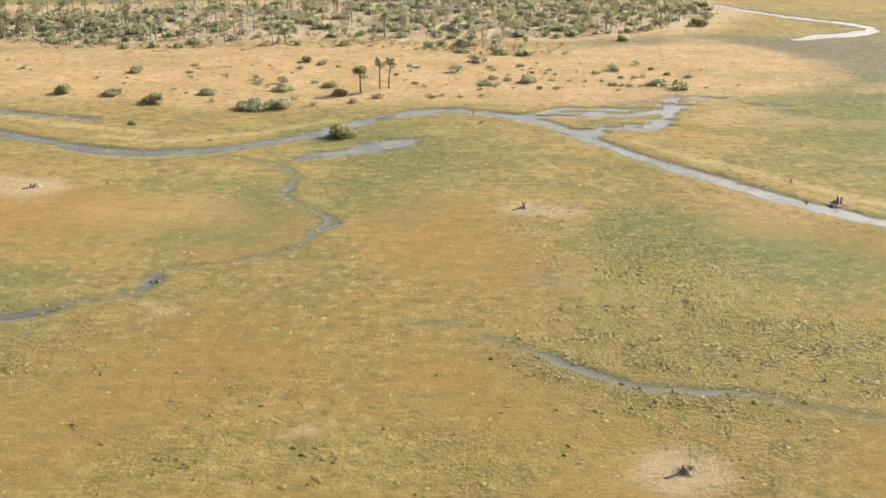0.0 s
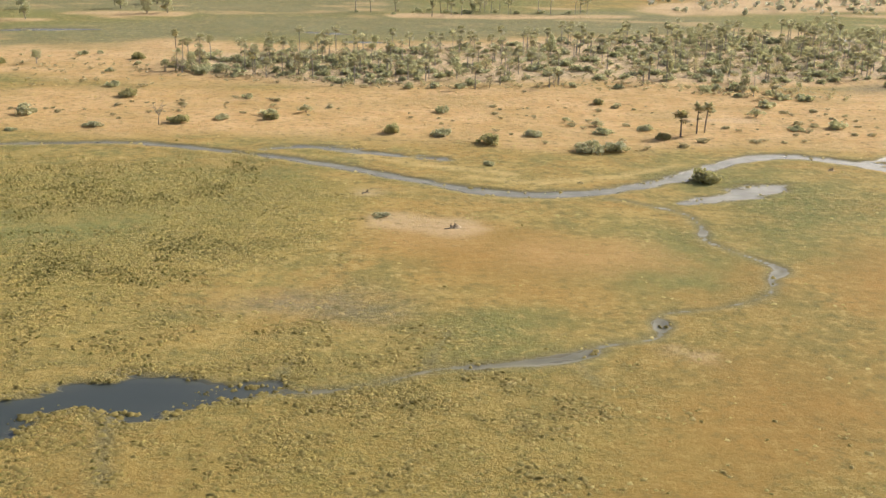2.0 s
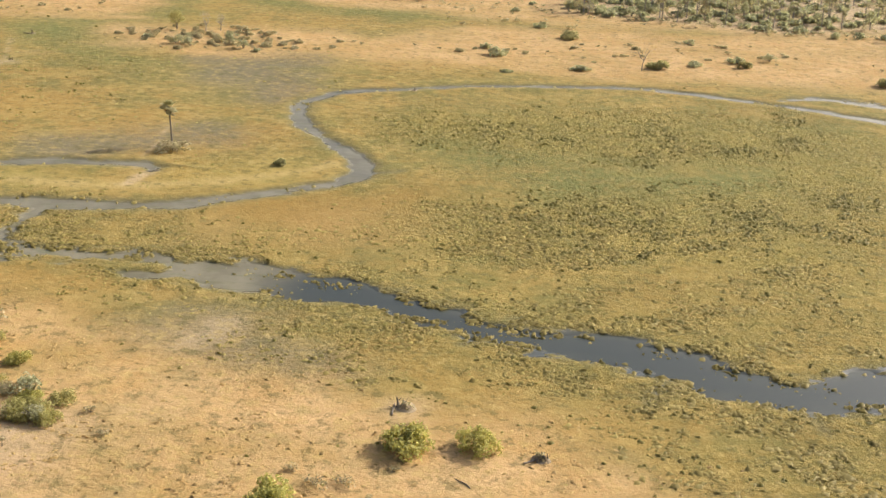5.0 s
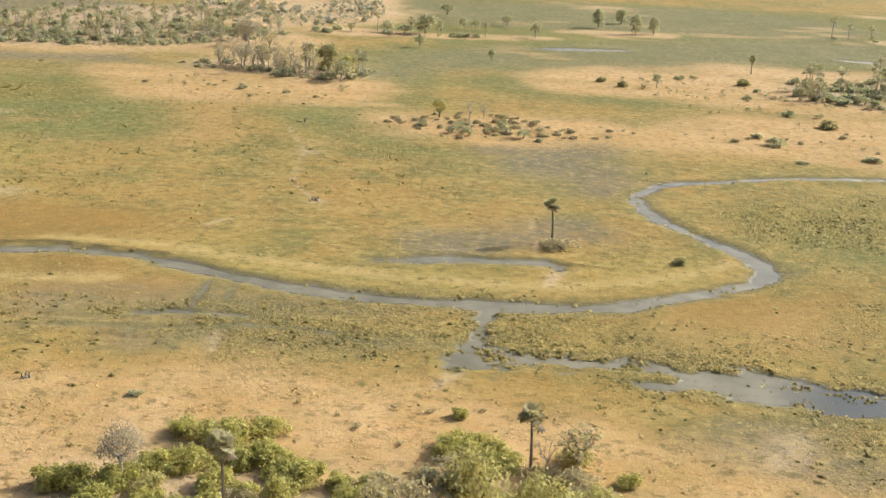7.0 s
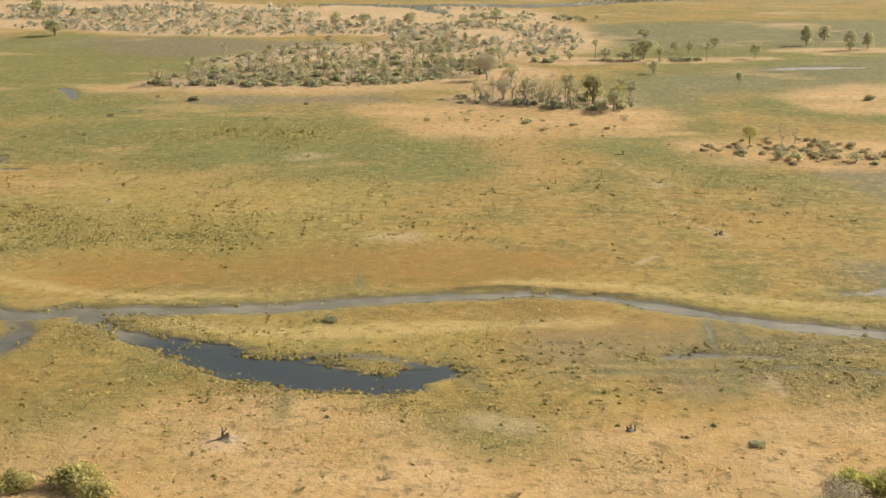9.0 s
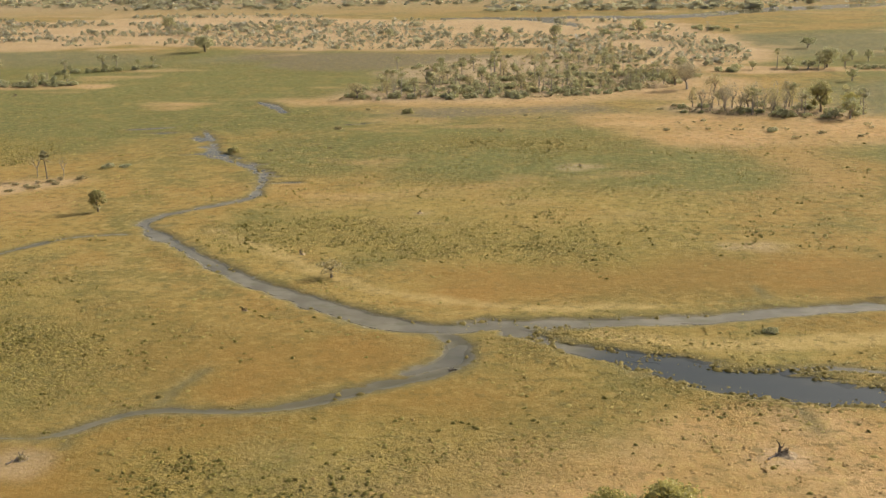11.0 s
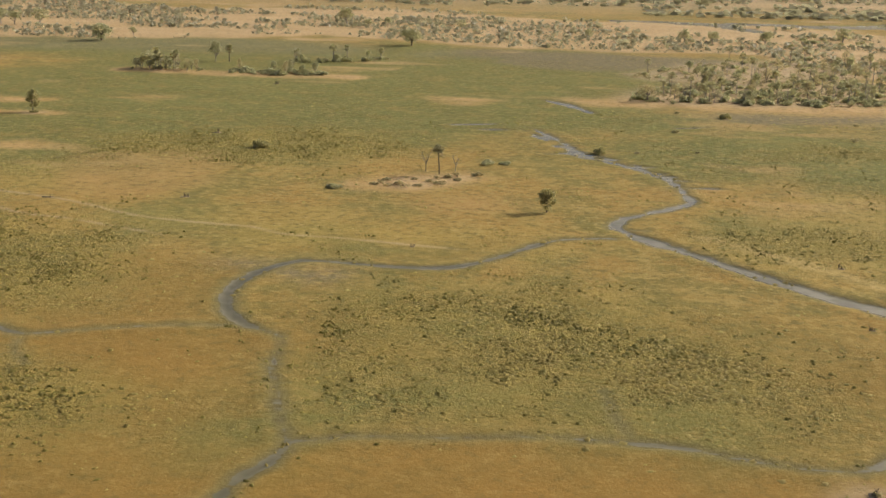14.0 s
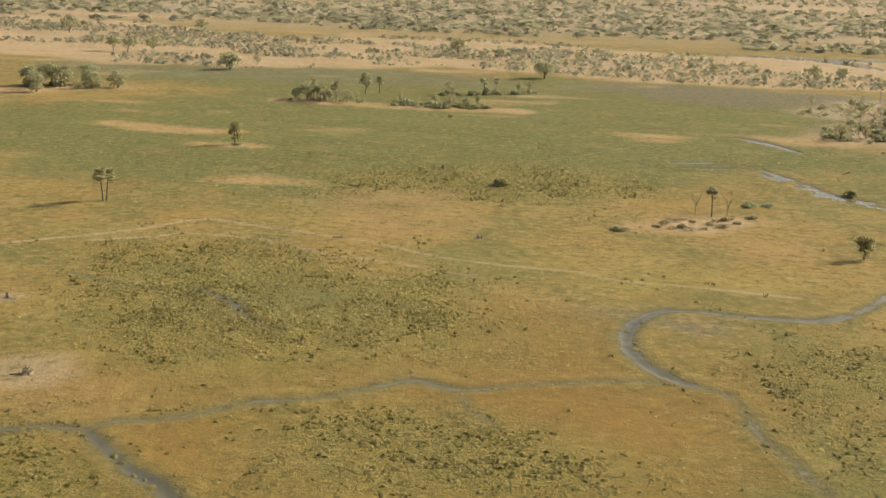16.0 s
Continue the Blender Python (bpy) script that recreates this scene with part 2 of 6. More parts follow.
CHANNELS = [(RIVER_EAST, 1.3, 0.9), (RIVER_BEND, 1.3, 0.9), (RIVER_WEST, 1.3, 0.9), (RIVER_HEAD, 1.2, 0.6), (HEAD_SHALLOWS, 3.6, 0.5), (CREEK_MIDDLE, 0.8, 0.7), (CREEK_SOUTH, 0.8, 0.7),
            (CREEK_FAR_WEST, 0.4, 0.6), (CREEK_FORK, 0.4, 0.7), (CREEK_EAST, 0.9, 0.6), (CREEK_NEAR, 0.9, 0.5), (POND_EAST, 2.4, 0.8), (POND_MARSH, 4.2, 0.5),
            (POND_NECK, 2.0, 0.6), (POND_WEST, 1.9, 0.8), (POND_ARM, 0.8, 0.6), (POND_LINK, 1.0, 0.6), (POOL_EAST, 2.4, 0.5), (BRAID_A, 3.6, 0.5), (BRAID_B, 4.0, 0.5), (BRAID_C, 2.6, 0.5), (BRAID_TIP, 1.0, 0.5), (SIDE_WATER, 2.6, 0.5),
            (POOL_PALM, 1.9, 0.5), (POOL_TRACK, 0.8, 0.5), (MARSH_A, 2.4, 0.5), (STREAM_FAR, 1.0, 0.5), (POOL_FAR_A, 0.8, 0.5), (LAKE_EAST, 2.0, 0.6), (LAKE_FAR, 5.0, 0.8), (LAKE_FAR_ARM, 6.0, 0.8), (POOL_TINY, 1.0, 0.5), (POOL_EDGE, 0.8, 0.5), (SPUR_A, 1.0, 0.5), (SPUR_B, 1.0, 0.5), (SPUR_C, 1.4, 0.5),
            (POOL_PALE, 2.0, 0.5), (POOL_WOOD_A, 1.5, 0.5), (POOL_WOOD_B, 1.5, 0.5), (POOL_SEDGE, 0.7, 0.5)] + [([(a, b, w - 0.3) for a, b, w in line], 0.4, 0.5) for line in SIDE_CREEKS]
CREEKS = [CREEK_MIDDLE, CREEK_SOUTH, CREEK_FAR_WEST, CREEK_FORK, CREEK_EAST, CREEK_NEAR, POOL_SEDGE] + SIDE_CREEKS
WATER_Z = -0.22

# Dry sandy rises, bands of x, y and half width.
SAND = [
    [(112, 372, 42), (60, 362, 46), (0, 362, 50), (-50, 362, 48), (-100, 354, 40), (-150, 354, 36), (-190, 348, 30), (-228, 338, 10)], [(-215, 440, 40), (-150, 440, 50), (-90, 445, 55), (-30, 465, 55), (50, 480, 70), (110, 500, 55)], [(-200, 78, 36), (-240, 82, 44), (-300, 86, 52), (-350, 82, 40), (-410, 80, 40)], [(-294, 343, 13), (-268, 341, 22), (-230, 346, 13)],
    [(-385, 400, 18), (-345, 385, 34), (-312, 396, 18)],
] + [
    [(-515, 448, 5), (-480, 460, 20), (-430, 468, 32), (-385, 500, 35), (-368, 470, 26)], [(-1080, 820, 170), (-930, 770, 120), (-800, 735, 112), (-710, 805, 95), (-620, 762, 98), (-540, 732, 98), (-450, 738, 98), (-390, 680, 60), (-375, 600, 58)], [(-900, 482, 16), (-842, 488, 14), (-806, 512, 12)], [(-722, 496, 7), (-670, 492, 8), (-622, 494, 8)],
    [(-568, 286, 7), (-556, 292, 10), (-545, 302, 7)], [(-345, 540, 14), (-300, 540, 9), (-248, 552, 5)], [(-238, 582, 7), (-192, 586, 8)],
] + [
    [(-80, 602, 9), (-20, 608, 8), (30, 620, 6)], [(-190, 452, 20), (-170, 470, 30)], [(-714, 373, 4), (-696, 374, 5)], [(-760, 410, 5), (-735, 398, 7), (-712, 402, 4)],
    [(70, 655, 22), (140, 700, 40), (240, 740, 50)],
]
SAND = SAND + [[(-178, 106, 16), (-190, 112, 18), (-205, 115, 18), (-228, 119, 18), (-242, 130, 18), (-256, 136, 18), (-285, 145, 18), (-303, 148, 18), (-316, 142, 18), (-328, 129, 17), (-340, 114, 16),
                 (-350, 130, 17), (-362, 137, 19), (-377, 134, 20), (-391, 127, 20), (-408, 119, 20)]]
PALE = [
    [(-65, 234, 6), (-78, 238, 6)], [(32, 219, 4), (41, 217, 3)], [(37, 118, 6)] * 2, [(-375, 142, 3)] * 2, [(-473, 132, 5)] * 2, [(-664, 160, 8)] * 2,
    [(-686, 195, 3)] * 2, [(-407, 324, 5), (-402, 324, 2)], [(-299, 250, 2)] * 2, [(-192, 127, 3)] * 2, [(-84, 260, 3)] * 2, [(-7, 130, 1.6)] * 2,
] + [
    [(-219, 147, 3), (-222, 141, 2)], [(-560, 290, 6), (-553, 295, 6), (-546, 300, 4)], [(-557, 292, 7)] * 2, [(-336, 151, 2), (-342, 152, 2)], [(8, 352, 3), (26, 352, 3)],
    [(-30, 168, 1.5), (-33, 171, 1)], [(-442, 269, 1.5)] * 2, [(-703, 374, 4)] * 2, [(-366, 243, 4), (-372, 243, 2)], [(-310, 298, 2)] * 2,
]
# Game tracks and the low bank beside the old channel.
TRACKS = [
    [(-720, 224, 0.5), (-698, 240, 0.6), (-685, 252, 0.8), (-677, 264, 0.7), (-671, 266.5, 0.6), (-661.5, 263.5, 0.45), (-642.5, 258.3, 0.4), (-629, 253.5, 0.4), (-611.5, 244.5, 0.35), (-595, 241.3, 0.35),
     (-583, 240, 0.3), (-574.5, 235.5, 0.3), (-561.5, 234.8, 0.3), (-547, 232.5, 0.3), (-536, 231, 0.2)],
] + [
    [(-660, 251, 0.3), (-653.5, 250.5, 0.35), (-644.5, 245, 0.3), (-635.5, 240.5, 0.35), (-626.5, 239, 0.3), (-610, 233.7, 0.3), (-599, 230, 0.2)], [(-690, 240, 0.5), (-679, 246.5, 0.6), (-673.5, 251.5, 0.5), (-661, 251.2, 0.3)],
    [(-251, 214, 0.4), (-252, 226, 0.1), (-253, 242, -0.1), (-252, 256, -0.3)], [(-300, 252, 0.1), (-306, 262, 0.25), (-309, 272, 0.2), (-311, 296, 0.05), (-319, 320, 0.2), (-320, 326, 0.2)],
    [(-318, 228, 0.5), (-314, 234, 0.4)], [(-250, 205, 1.0), (-248, 212, 1.0)], [(-264, 162, 1.2), (-266, 157, 0.8)], [(-301, 172, 0.7), (-300, 165, 0.4)],
]
LEVEE = [
    [(-215, 224, 1.3), (-228, 213, 1.6), (-245, 205, 1.6), (-262, 203, 1.7), (-285, 205, 2.0), (-305, 209, 2.0), (-325, 214, 1.6), (-345, 214, 1.3)],
    [(-390, 202, 1.3), (-412, 200, 1.6), (-430, 204, 1.7), (-446, 212, 1.8), (-458, 224, 2.0), (-472, 238, 2.0), (-486, 250, 1.3)],
    [(124, 200, 2.0), (100, 228, 2.0), (80, 252, 2.0), (66, 272, 1.6)], [(-60, 276, 2.0), (-45, 272, 2.0), (-24, 280, 1.6), (-8, 292, 1.3)],
    [(-90, 297, 1.4), (-70, 287, 2.0), (-50, 280, 2.0)], [(-398, 186, 2.2), (-380, 183, 2.9), (-362, 186, 3.2), (-345, 190, 2.6), (-325, 194, 2.0)],
]
GREEN = [
    [(-800, 380, 50), (-740, 410, 75), (-680, 430, 90), (-600, 430, 90), (-560, 520, 75), (-545, 600, 40)], [(-650, 310, 22), (-690, 330, 24), (-740, 330, 24)], [(-470, 350, 40), (-420, 340, 36), (-370, 320, 26)], [(-820, 580, 40), (-740, 590, 60), (-660, 570, 40)],
    [(-285, 475, 22), (-230, 490, 40), (-150, 545, 38), (-60, 545, 26), (20, 590, 20)], [(-490, 400, 26), (-440, 375, 26), (-410, 380, 20)], [(-600, 350, 30), (-640, 330, 26)], [(-185, 245, 18), (-150, 262, 16), (-112, 262, 16), (-125, 235, 20), (-160, 215, 20)],
] + [
    [(110, 400, 26), (150, 370, 55), (140, 300, 40), (150, 240, 30)], [(-540, 410, 40), (-520, 470, 40)], [(-15, 280, 4), (10, 262, 14), (0, 230, 12)], [(60, 205, 14), (80, 190, 14)],
    [(-310, 600, 40), (-200, 540, 80), (-110, 560, 60), (0, 600, 50), (140, 610, 70)], [(-330, 660, 40), (-200, 680, 60), (-50, 680, 50)], [(-260, 420, 20), (-220, 400, 14)], [(-300, 430, 14), (-296, 380, 8), (-300, 330, 8)],
    [(-610, 245, 4), (-580, 236, 5), (-545, 225, 5)], [(-470, 258, 10), (-440, 250, 14)],
] + [
    [(-420, 120, 14), (-405, 135, 8), (-390, 146, 5)], [(-330, 142, 7), (-345, 140, 7)], [(53, 194, 8), (57, 211, 8)], [(-20, 203, 3.6), (-22, 231, 3.6)],
    [(-61, 171, 5.7), (-60, 178, 5.7)], [(-34, 203, 5.5), (-24, 203, 5.5)], [(-293, 314, 6.1), (-309, 448, 6.1)], [(-296, 303, 4.9), (-250, 315, 4.9)],
    [(-458, 368, 21.8), (-428, 370, 21.8)], [(-555, 491, 23.4), (-613, 622, 23.4)], [(-312, 328, 13.1), (-304, 487, 13.1)], [(-604, 411, 57.7), (-661, 553, 57.7)],
    [(-453, 365, 28.9), (-436, 365, 28.9)], [(-538, 476, 21.7), (-553, 548, 21.7)],
] + [
    [(-641, 427, 82), (-666, 506, 82)], [(-727, 333, 33.2), (-702, 341, 33.2)], [(-652, 421, 75), (-659, 457, 75)], [(-576, 373, 34.2), (-577, 471, 34.2)],
]
DARK = [
    [(-575, 608, 18), (-520, 598, 22), (-470, 590, 20)], [(100, 420, 16), (125, 400, 18)], [(-250, 300, 14), (-240, 320, 8), (-262, 310, 8)], [(-460, 420, 10), (-410, 430, 8)],
    [(-558, 206, 3), (-575, 212, 3)], [(-80, 185, 6), (-95, 188, 5)], [(-300, 182, 8), (-330, 182, 8), (-275, 185, 5)], [(-205, 138, 7), (-222, 145, 7), (-212, 152, 5)],
    [(-270, 225, 8), (-245, 240, 8)], [(-430, 130, 8), (-438, 134, 6)], [(90, 398, 16), (125, 385, 26), (165, 400, 30)], [(60, 320, 8), (85, 330, 10)],
] + [
    [(31, 178, 2), (31, 180, 2)], [(64, 182, 2.8), (65, 184, 2.8)], [(-101, 187, 3.4), (-84, 189, 3.4)], [(-215, 142, 3.8), (-215, 143, 3.8)],
    [(-238, 276, 7.3), (-236, 299, 7.3)], [(-313, 171, 3.5), (-302, 173, 3.5)], [(-291, 170, 4.3), (-269, 174, 4.3)], [(-534, 577, 31), (-522, 576, 31)],
]
AMBER = [
    [(-235, 200, 4), (-222, 196, 7), (-205, 200, 8), (-196, 210, 6)], [(-330, 190, 8), (-316, 188, 6)], [(-20, 205, 14), (-50, 215, 16), (-70, 225, 10)], [(20, 190, 14), (12, 215, 12)],
    [(-590, 200, 12), (-600, 180, 10), (-575, 160, 12)], [(-450, 165, 10), (-470, 170, 8)], [(-460, 140, 6), (-440, 142, 8)], [(95, 190, 10), (75, 210, 8)],
    [(-40, 130, 14), (-20, 150, 14)], [(30, 122, 12), (10, 140, 10)], [(-340, 225, 10), (-390, 220, 14), (-420, 215, 12)],
] + [
    [(-600, 118, 14), (-560, 122, 22), (-520, 120, 24), (-470, 118, 20)], [(-520, 155, 10), (-490, 150, 10)], [(70, 118, 16), (100, 130, 14)], [(-650, 160, 8), (-620, 170, 8)],
    [(-8, 138, 3.4), (-2, 138, 3.4)], [(26, 121, 4.5), (34, 120, 4.5)], [(-84, 124, 3.4), (-83, 128, 3.4)], [(-391, 218, 8.7), (-378, 219, 8.7)],
    [(-460, 173, 8.4), (-434, 175, 8.4)], [(-463, 141, 6), (-456, 141, 6)], [(-431, 153, 6.6), (-418, 154, 6.6)], [(-581, 176, 8.6), (-589, 195, 8.6)],
    [(-538, 170, 4.6), (-540, 182, 4.6)], [(-628, 133, 6.4), (-631, 139, 6.4)],
] + [
    [(-586, 180, 7.9), (-587, 189, 7.9)], [(-568, 167, 5.4), (-554, 171, 5.4)],
]
GREEN = GREEN + [[(-550, 140, 8), (-522, 156, 13), (-495, 156, 12)], [(-530, 185, 10), (-510, 178, 12)], [(-660, 222, 10), (-620, 200, 10)]]
FLATS = [[(-645, 140, 36), (-580, 150, 46), (-520, 150, 46), (-440, 145, 40), (-415, 145, 24)], [(-70, 140, 34), (0, 140, 44), (50, 135, 40)]]
# Sedge flats tinted dull grey-green to stand in for haze, and thinly scattered tussocks.
GREY_HAZE = [
    [(-305, 425, 10), (-285, 470, 26), (-235, 490, 34), (-160, 540, 40), (-60, 560, 40), (40, 600, 45)], [(95, 405, 18), (135, 400, 28), (180, 395, 40)], [(150, 350, 30), (200, 340, 40)], [(-300, 650, 60), (-150, 660, 70)],
    [(-250, 300, 12), (-240, 325, 10)], [(-590, 600, 20), (-520, 595, 26), (-460, 590, 20)], [(-470, 420, 8), (-420, 425, 9), (-390, 415, 8)], [(-840, 600, 40), (-740, 610, 40), (-660, 600, 30)],
]
SPARSE = [[(-440, 275, 30), (-370, 285, 36), (-300, 290, 36)], [(-350, 345, 22), (-330, 365, 22)], [(-470, 330, 30), (-430, 340, 30)], [(-480, 300, 24), (-450, 300, 24)]]
# Bright yellow straw, and short tan grass.
STRAW = [
    [(48, 177, 7.3), (58, 177, 7.3)], [(-134, 176, 15.1), (-136, 186, 15.1)], [(-66, 136, 4.2), (-54, 136, 4.2)], [(-145, 159, 6.6), (-144, 182, 6.6)],
    [(-239, 212, 9.9), (-225, 215, 9.9)], [(-348, 209, 3.4), (-310, 218, 3.4)], [(-302, 201, 5.3), (-270, 207, 5.3)], [(-438, 265, 28.3), (-401, 268, 28.3)],
    [(-384, 243, 4.4), (-363, 245, 4.4)], [(-392, 181, 6.8), (-349, 185, 6.8)], [(-561, 240, 11), (-526, 241, 11)], [(-469, 235, 7.4), (-453, 236, 7.4)],
] + [
    [(-443, 208, 6.5), (-439, 208, 6.5)], [(-450, 292, 8.8), (-441, 292, 8.8)], [(-654, 284, 6.2), (-658, 291, 6.2)], [(-584, 252, 6.2), (-571, 255, 6.2)],
    [(-578, 234, 9), (-525, 245, 9)], [(-697, 248, 4.9), (-685, 251, 4.9)], [(-653, 273, 7.7), (-657, 286, 7.7)], [(-623, 238, 6), (-592, 246, 6)],
]
TAN = [
    [(-67, 235, 5.3), (-64, 235, 5.3)], [(-44, 220, 7), (-40, 220, 7)], [(79, 214, 9.6), (82, 221, 9.6)], [(-76, 230, 6.6), (-67, 231, 6.6)],
    [(-44, 216, 9.8), (-33, 217, 9.8)], [(-208, 190, 9.3), (-204, 191, 9.3)], [(-228, 178, 5.8), (-229, 183, 5.8)], [(-328, 182, 9.3), (-319, 184, 9.3)],
    [(-211, 189, 6.9), (-208, 189, 6.9)], [(-282, 181, 4.8), (-268, 184, 4.8)], [(-331, 184, 7.7), (-326, 185, 7.7)], [(-343, 302, 9.9), (-346, 355, 9.9)],
] + [
    [(-419, 137, 8.1), (-410, 138, 8.1)], [(-548, 269, 8.6), (-539, 271, 8.6)], [(-627, 281, 19.6), (-632, 306, 19.6)], [(-656, 152, 7.5), (-652, 153, 7.5)],
]
# Fields of dark sedge tussocks.
SEDGE = [
    [(40, 187, 3), (52, 170, 6), (70, 156, 5)], [(-28, 120, 2), (-8, 126, 4), (22, 122, 6), (50, 122, 3)], [(-190, 255, 14), (-152, 258, 20), (-112, 258, 18), (-112, 220, 16), (-145, 200, 18), (-178, 195, 12)], 
    [(-530, 190, 10), (-514, 182, 13), (-498, 172, 10)], [(-472, 252, 9), (-440, 242, 12), (-405, 240, 12)], [(-672, 232, 10), (-650, 232, 10), (-632, 224, 9)], [(-664, 198, 12), (-640, 178, 12), (-614, 200, 12), (-604, 190, 8)],
] + [
    [(-606, 143, 7), (-585, 140, 8)], [(-540, 192, 8), (-540, 165, 8)], [(-645, 123, 7), (-655, 128, 6)], [(-450, 130, 8), (-430, 134, 10), (-418, 140, 6)],
    [(-85, 128, 5), (-60, 126, 7)], [(-440, 362, 14), (-415, 356, 12)], [(-600, 350, 20), (-640, 330, 16)], 
    [(-466, 249, 12.5), (-459, 250, 12.5)], [(-516, 180, 15.2), (-518, 186, 15.2)], [(-515, 177, 16.1), (-516, 195, 16.1)], [(-608, 204, 11.2), (-617, 222, 11.2)],
    [(-658, 218, 20.5), (-662, 227, 20.5)], [(-614, 198, 13.3), (-607, 200, 13.3)],
] + [
    [(-615, 146, 4.9), (-610, 147, 4.9)], [(-602, 136, 5), (-599, 137, 5)], [(-606, 321, 12.7), (-594, 324, 12.7)],
    [(-599, 337, 18.6), (-585, 342, 18.6)],
]
# Wet, clumpy grass round the ponds and along the shallow channels.
MARSHY = [
    [(-90, 140, 14), (-120, 150, 24), (-150, 150, 24), (-180, 153, 11), (-205, 158, 8)], [(-130, 120, 10), (-155, 118, 10)], [(-60, 140, 18), (-90, 160, 16)],
    [(-345, 172, 8), (-372, 160, 8), (-395, 176, 8)], [(-230, 172, 8), (-255, 178, 8), (-285, 180, 8), (-320, 178, 7)], [(-165, 185, 14), (-190, 190, 10)],
    [(-520, 165, 14), (-490, 165, 14)], [(-640, 190, 16), (-600, 195, 12)], [(-600, 135, 10), (-570, 135, 8)], [(40, 150, 16), (70, 145, 12)],
]
THICKET = [(-302, 124, 6), (-284, 120, 9), (-258, 118, 11), (-238, 117, 7)]
# A steep bank, undercut by the river.
CUT_BANK = [[(-319, 207.6, 0.2), (-328, 209.6, 0.1), (-333, 210.0, 0.3), (-337, 210.6, 0.1), (-345, 210.4, 0.2), (-352, 208.8, 0.1)], [(-246, 217.5, 0.2), (-238, 216.5, 0.2)]]
# Woods, bands of x, y and half width.
WOOD_PALMS = [(-140, 436, 24), (-90, 442, 40), (-30, 462, 44), (50, 482, 62), (110, 500, 44)]
WOOD_PLAIN = [(-495, 456, 8), (-472, 478, 24), (-432, 490, 34), (-398, 505, 28), (-375, 520, 16)]
WOOD_BACK = [(-490, 530, 14), (-445, 560, 34), (-410, 590, 30)]
WOOD_ISLET = [(-368, 428, 8), (-340, 424, 14), (-322, 418, 12)]
BRUSH_ISLET = [(-290, 340, 9), (-270, 339, 17), (-250, 338, 14), (-230, 345, 7)]


def water_edge(x, y, cut=0.0):
    """Distance from the nearest channel's edge, in metres, negative in the water. cut: how much further in the shallow creeks count."""
    d = np.full(x.shape, 12.0)
    big, small, tiny = grain(x * 0.6, y, 7.0, 31, 2), grain(x * 0.7, y, 2.4, 32, 3), grain(x * 0.28, y, 2.0, 33, 2)
    for line, ragged, deep in CHANNELS:
        shallow = ragged <= 0.9
        d = np.minimum(d, away(x, y, line, 12.0) + (0.40 + cut if shallow else 0.30) + ragged * (0.7 * big + 0.8 * small) + max(ragged - 0.9, 0) * 1.3 * tiny)
    return np.maximum(d, 0.6 - away(x, y, ISLET, 12.0) + 0.4 * small)


def height(x, y):
    edge = water_edge(x, y, 0.9)
    z = 0.10 * grain(x, y, 30.0, 41, 4) + 0.03 * grain(x, y, 3.4, 42, 2)
    z = z + 0.16 * np.exp(-((edge - 3.0) / 2.0) ** 2)
    z = z + 0.55 * zone(x, y, CUT_BANK, 0.6, 0.5, 43)
    f = np.clip((edge + 2.2) / 3.4, 0, 1)
    f = f * f * (3 - 2 * f)
    return z * f + (1 - f) * -0.55


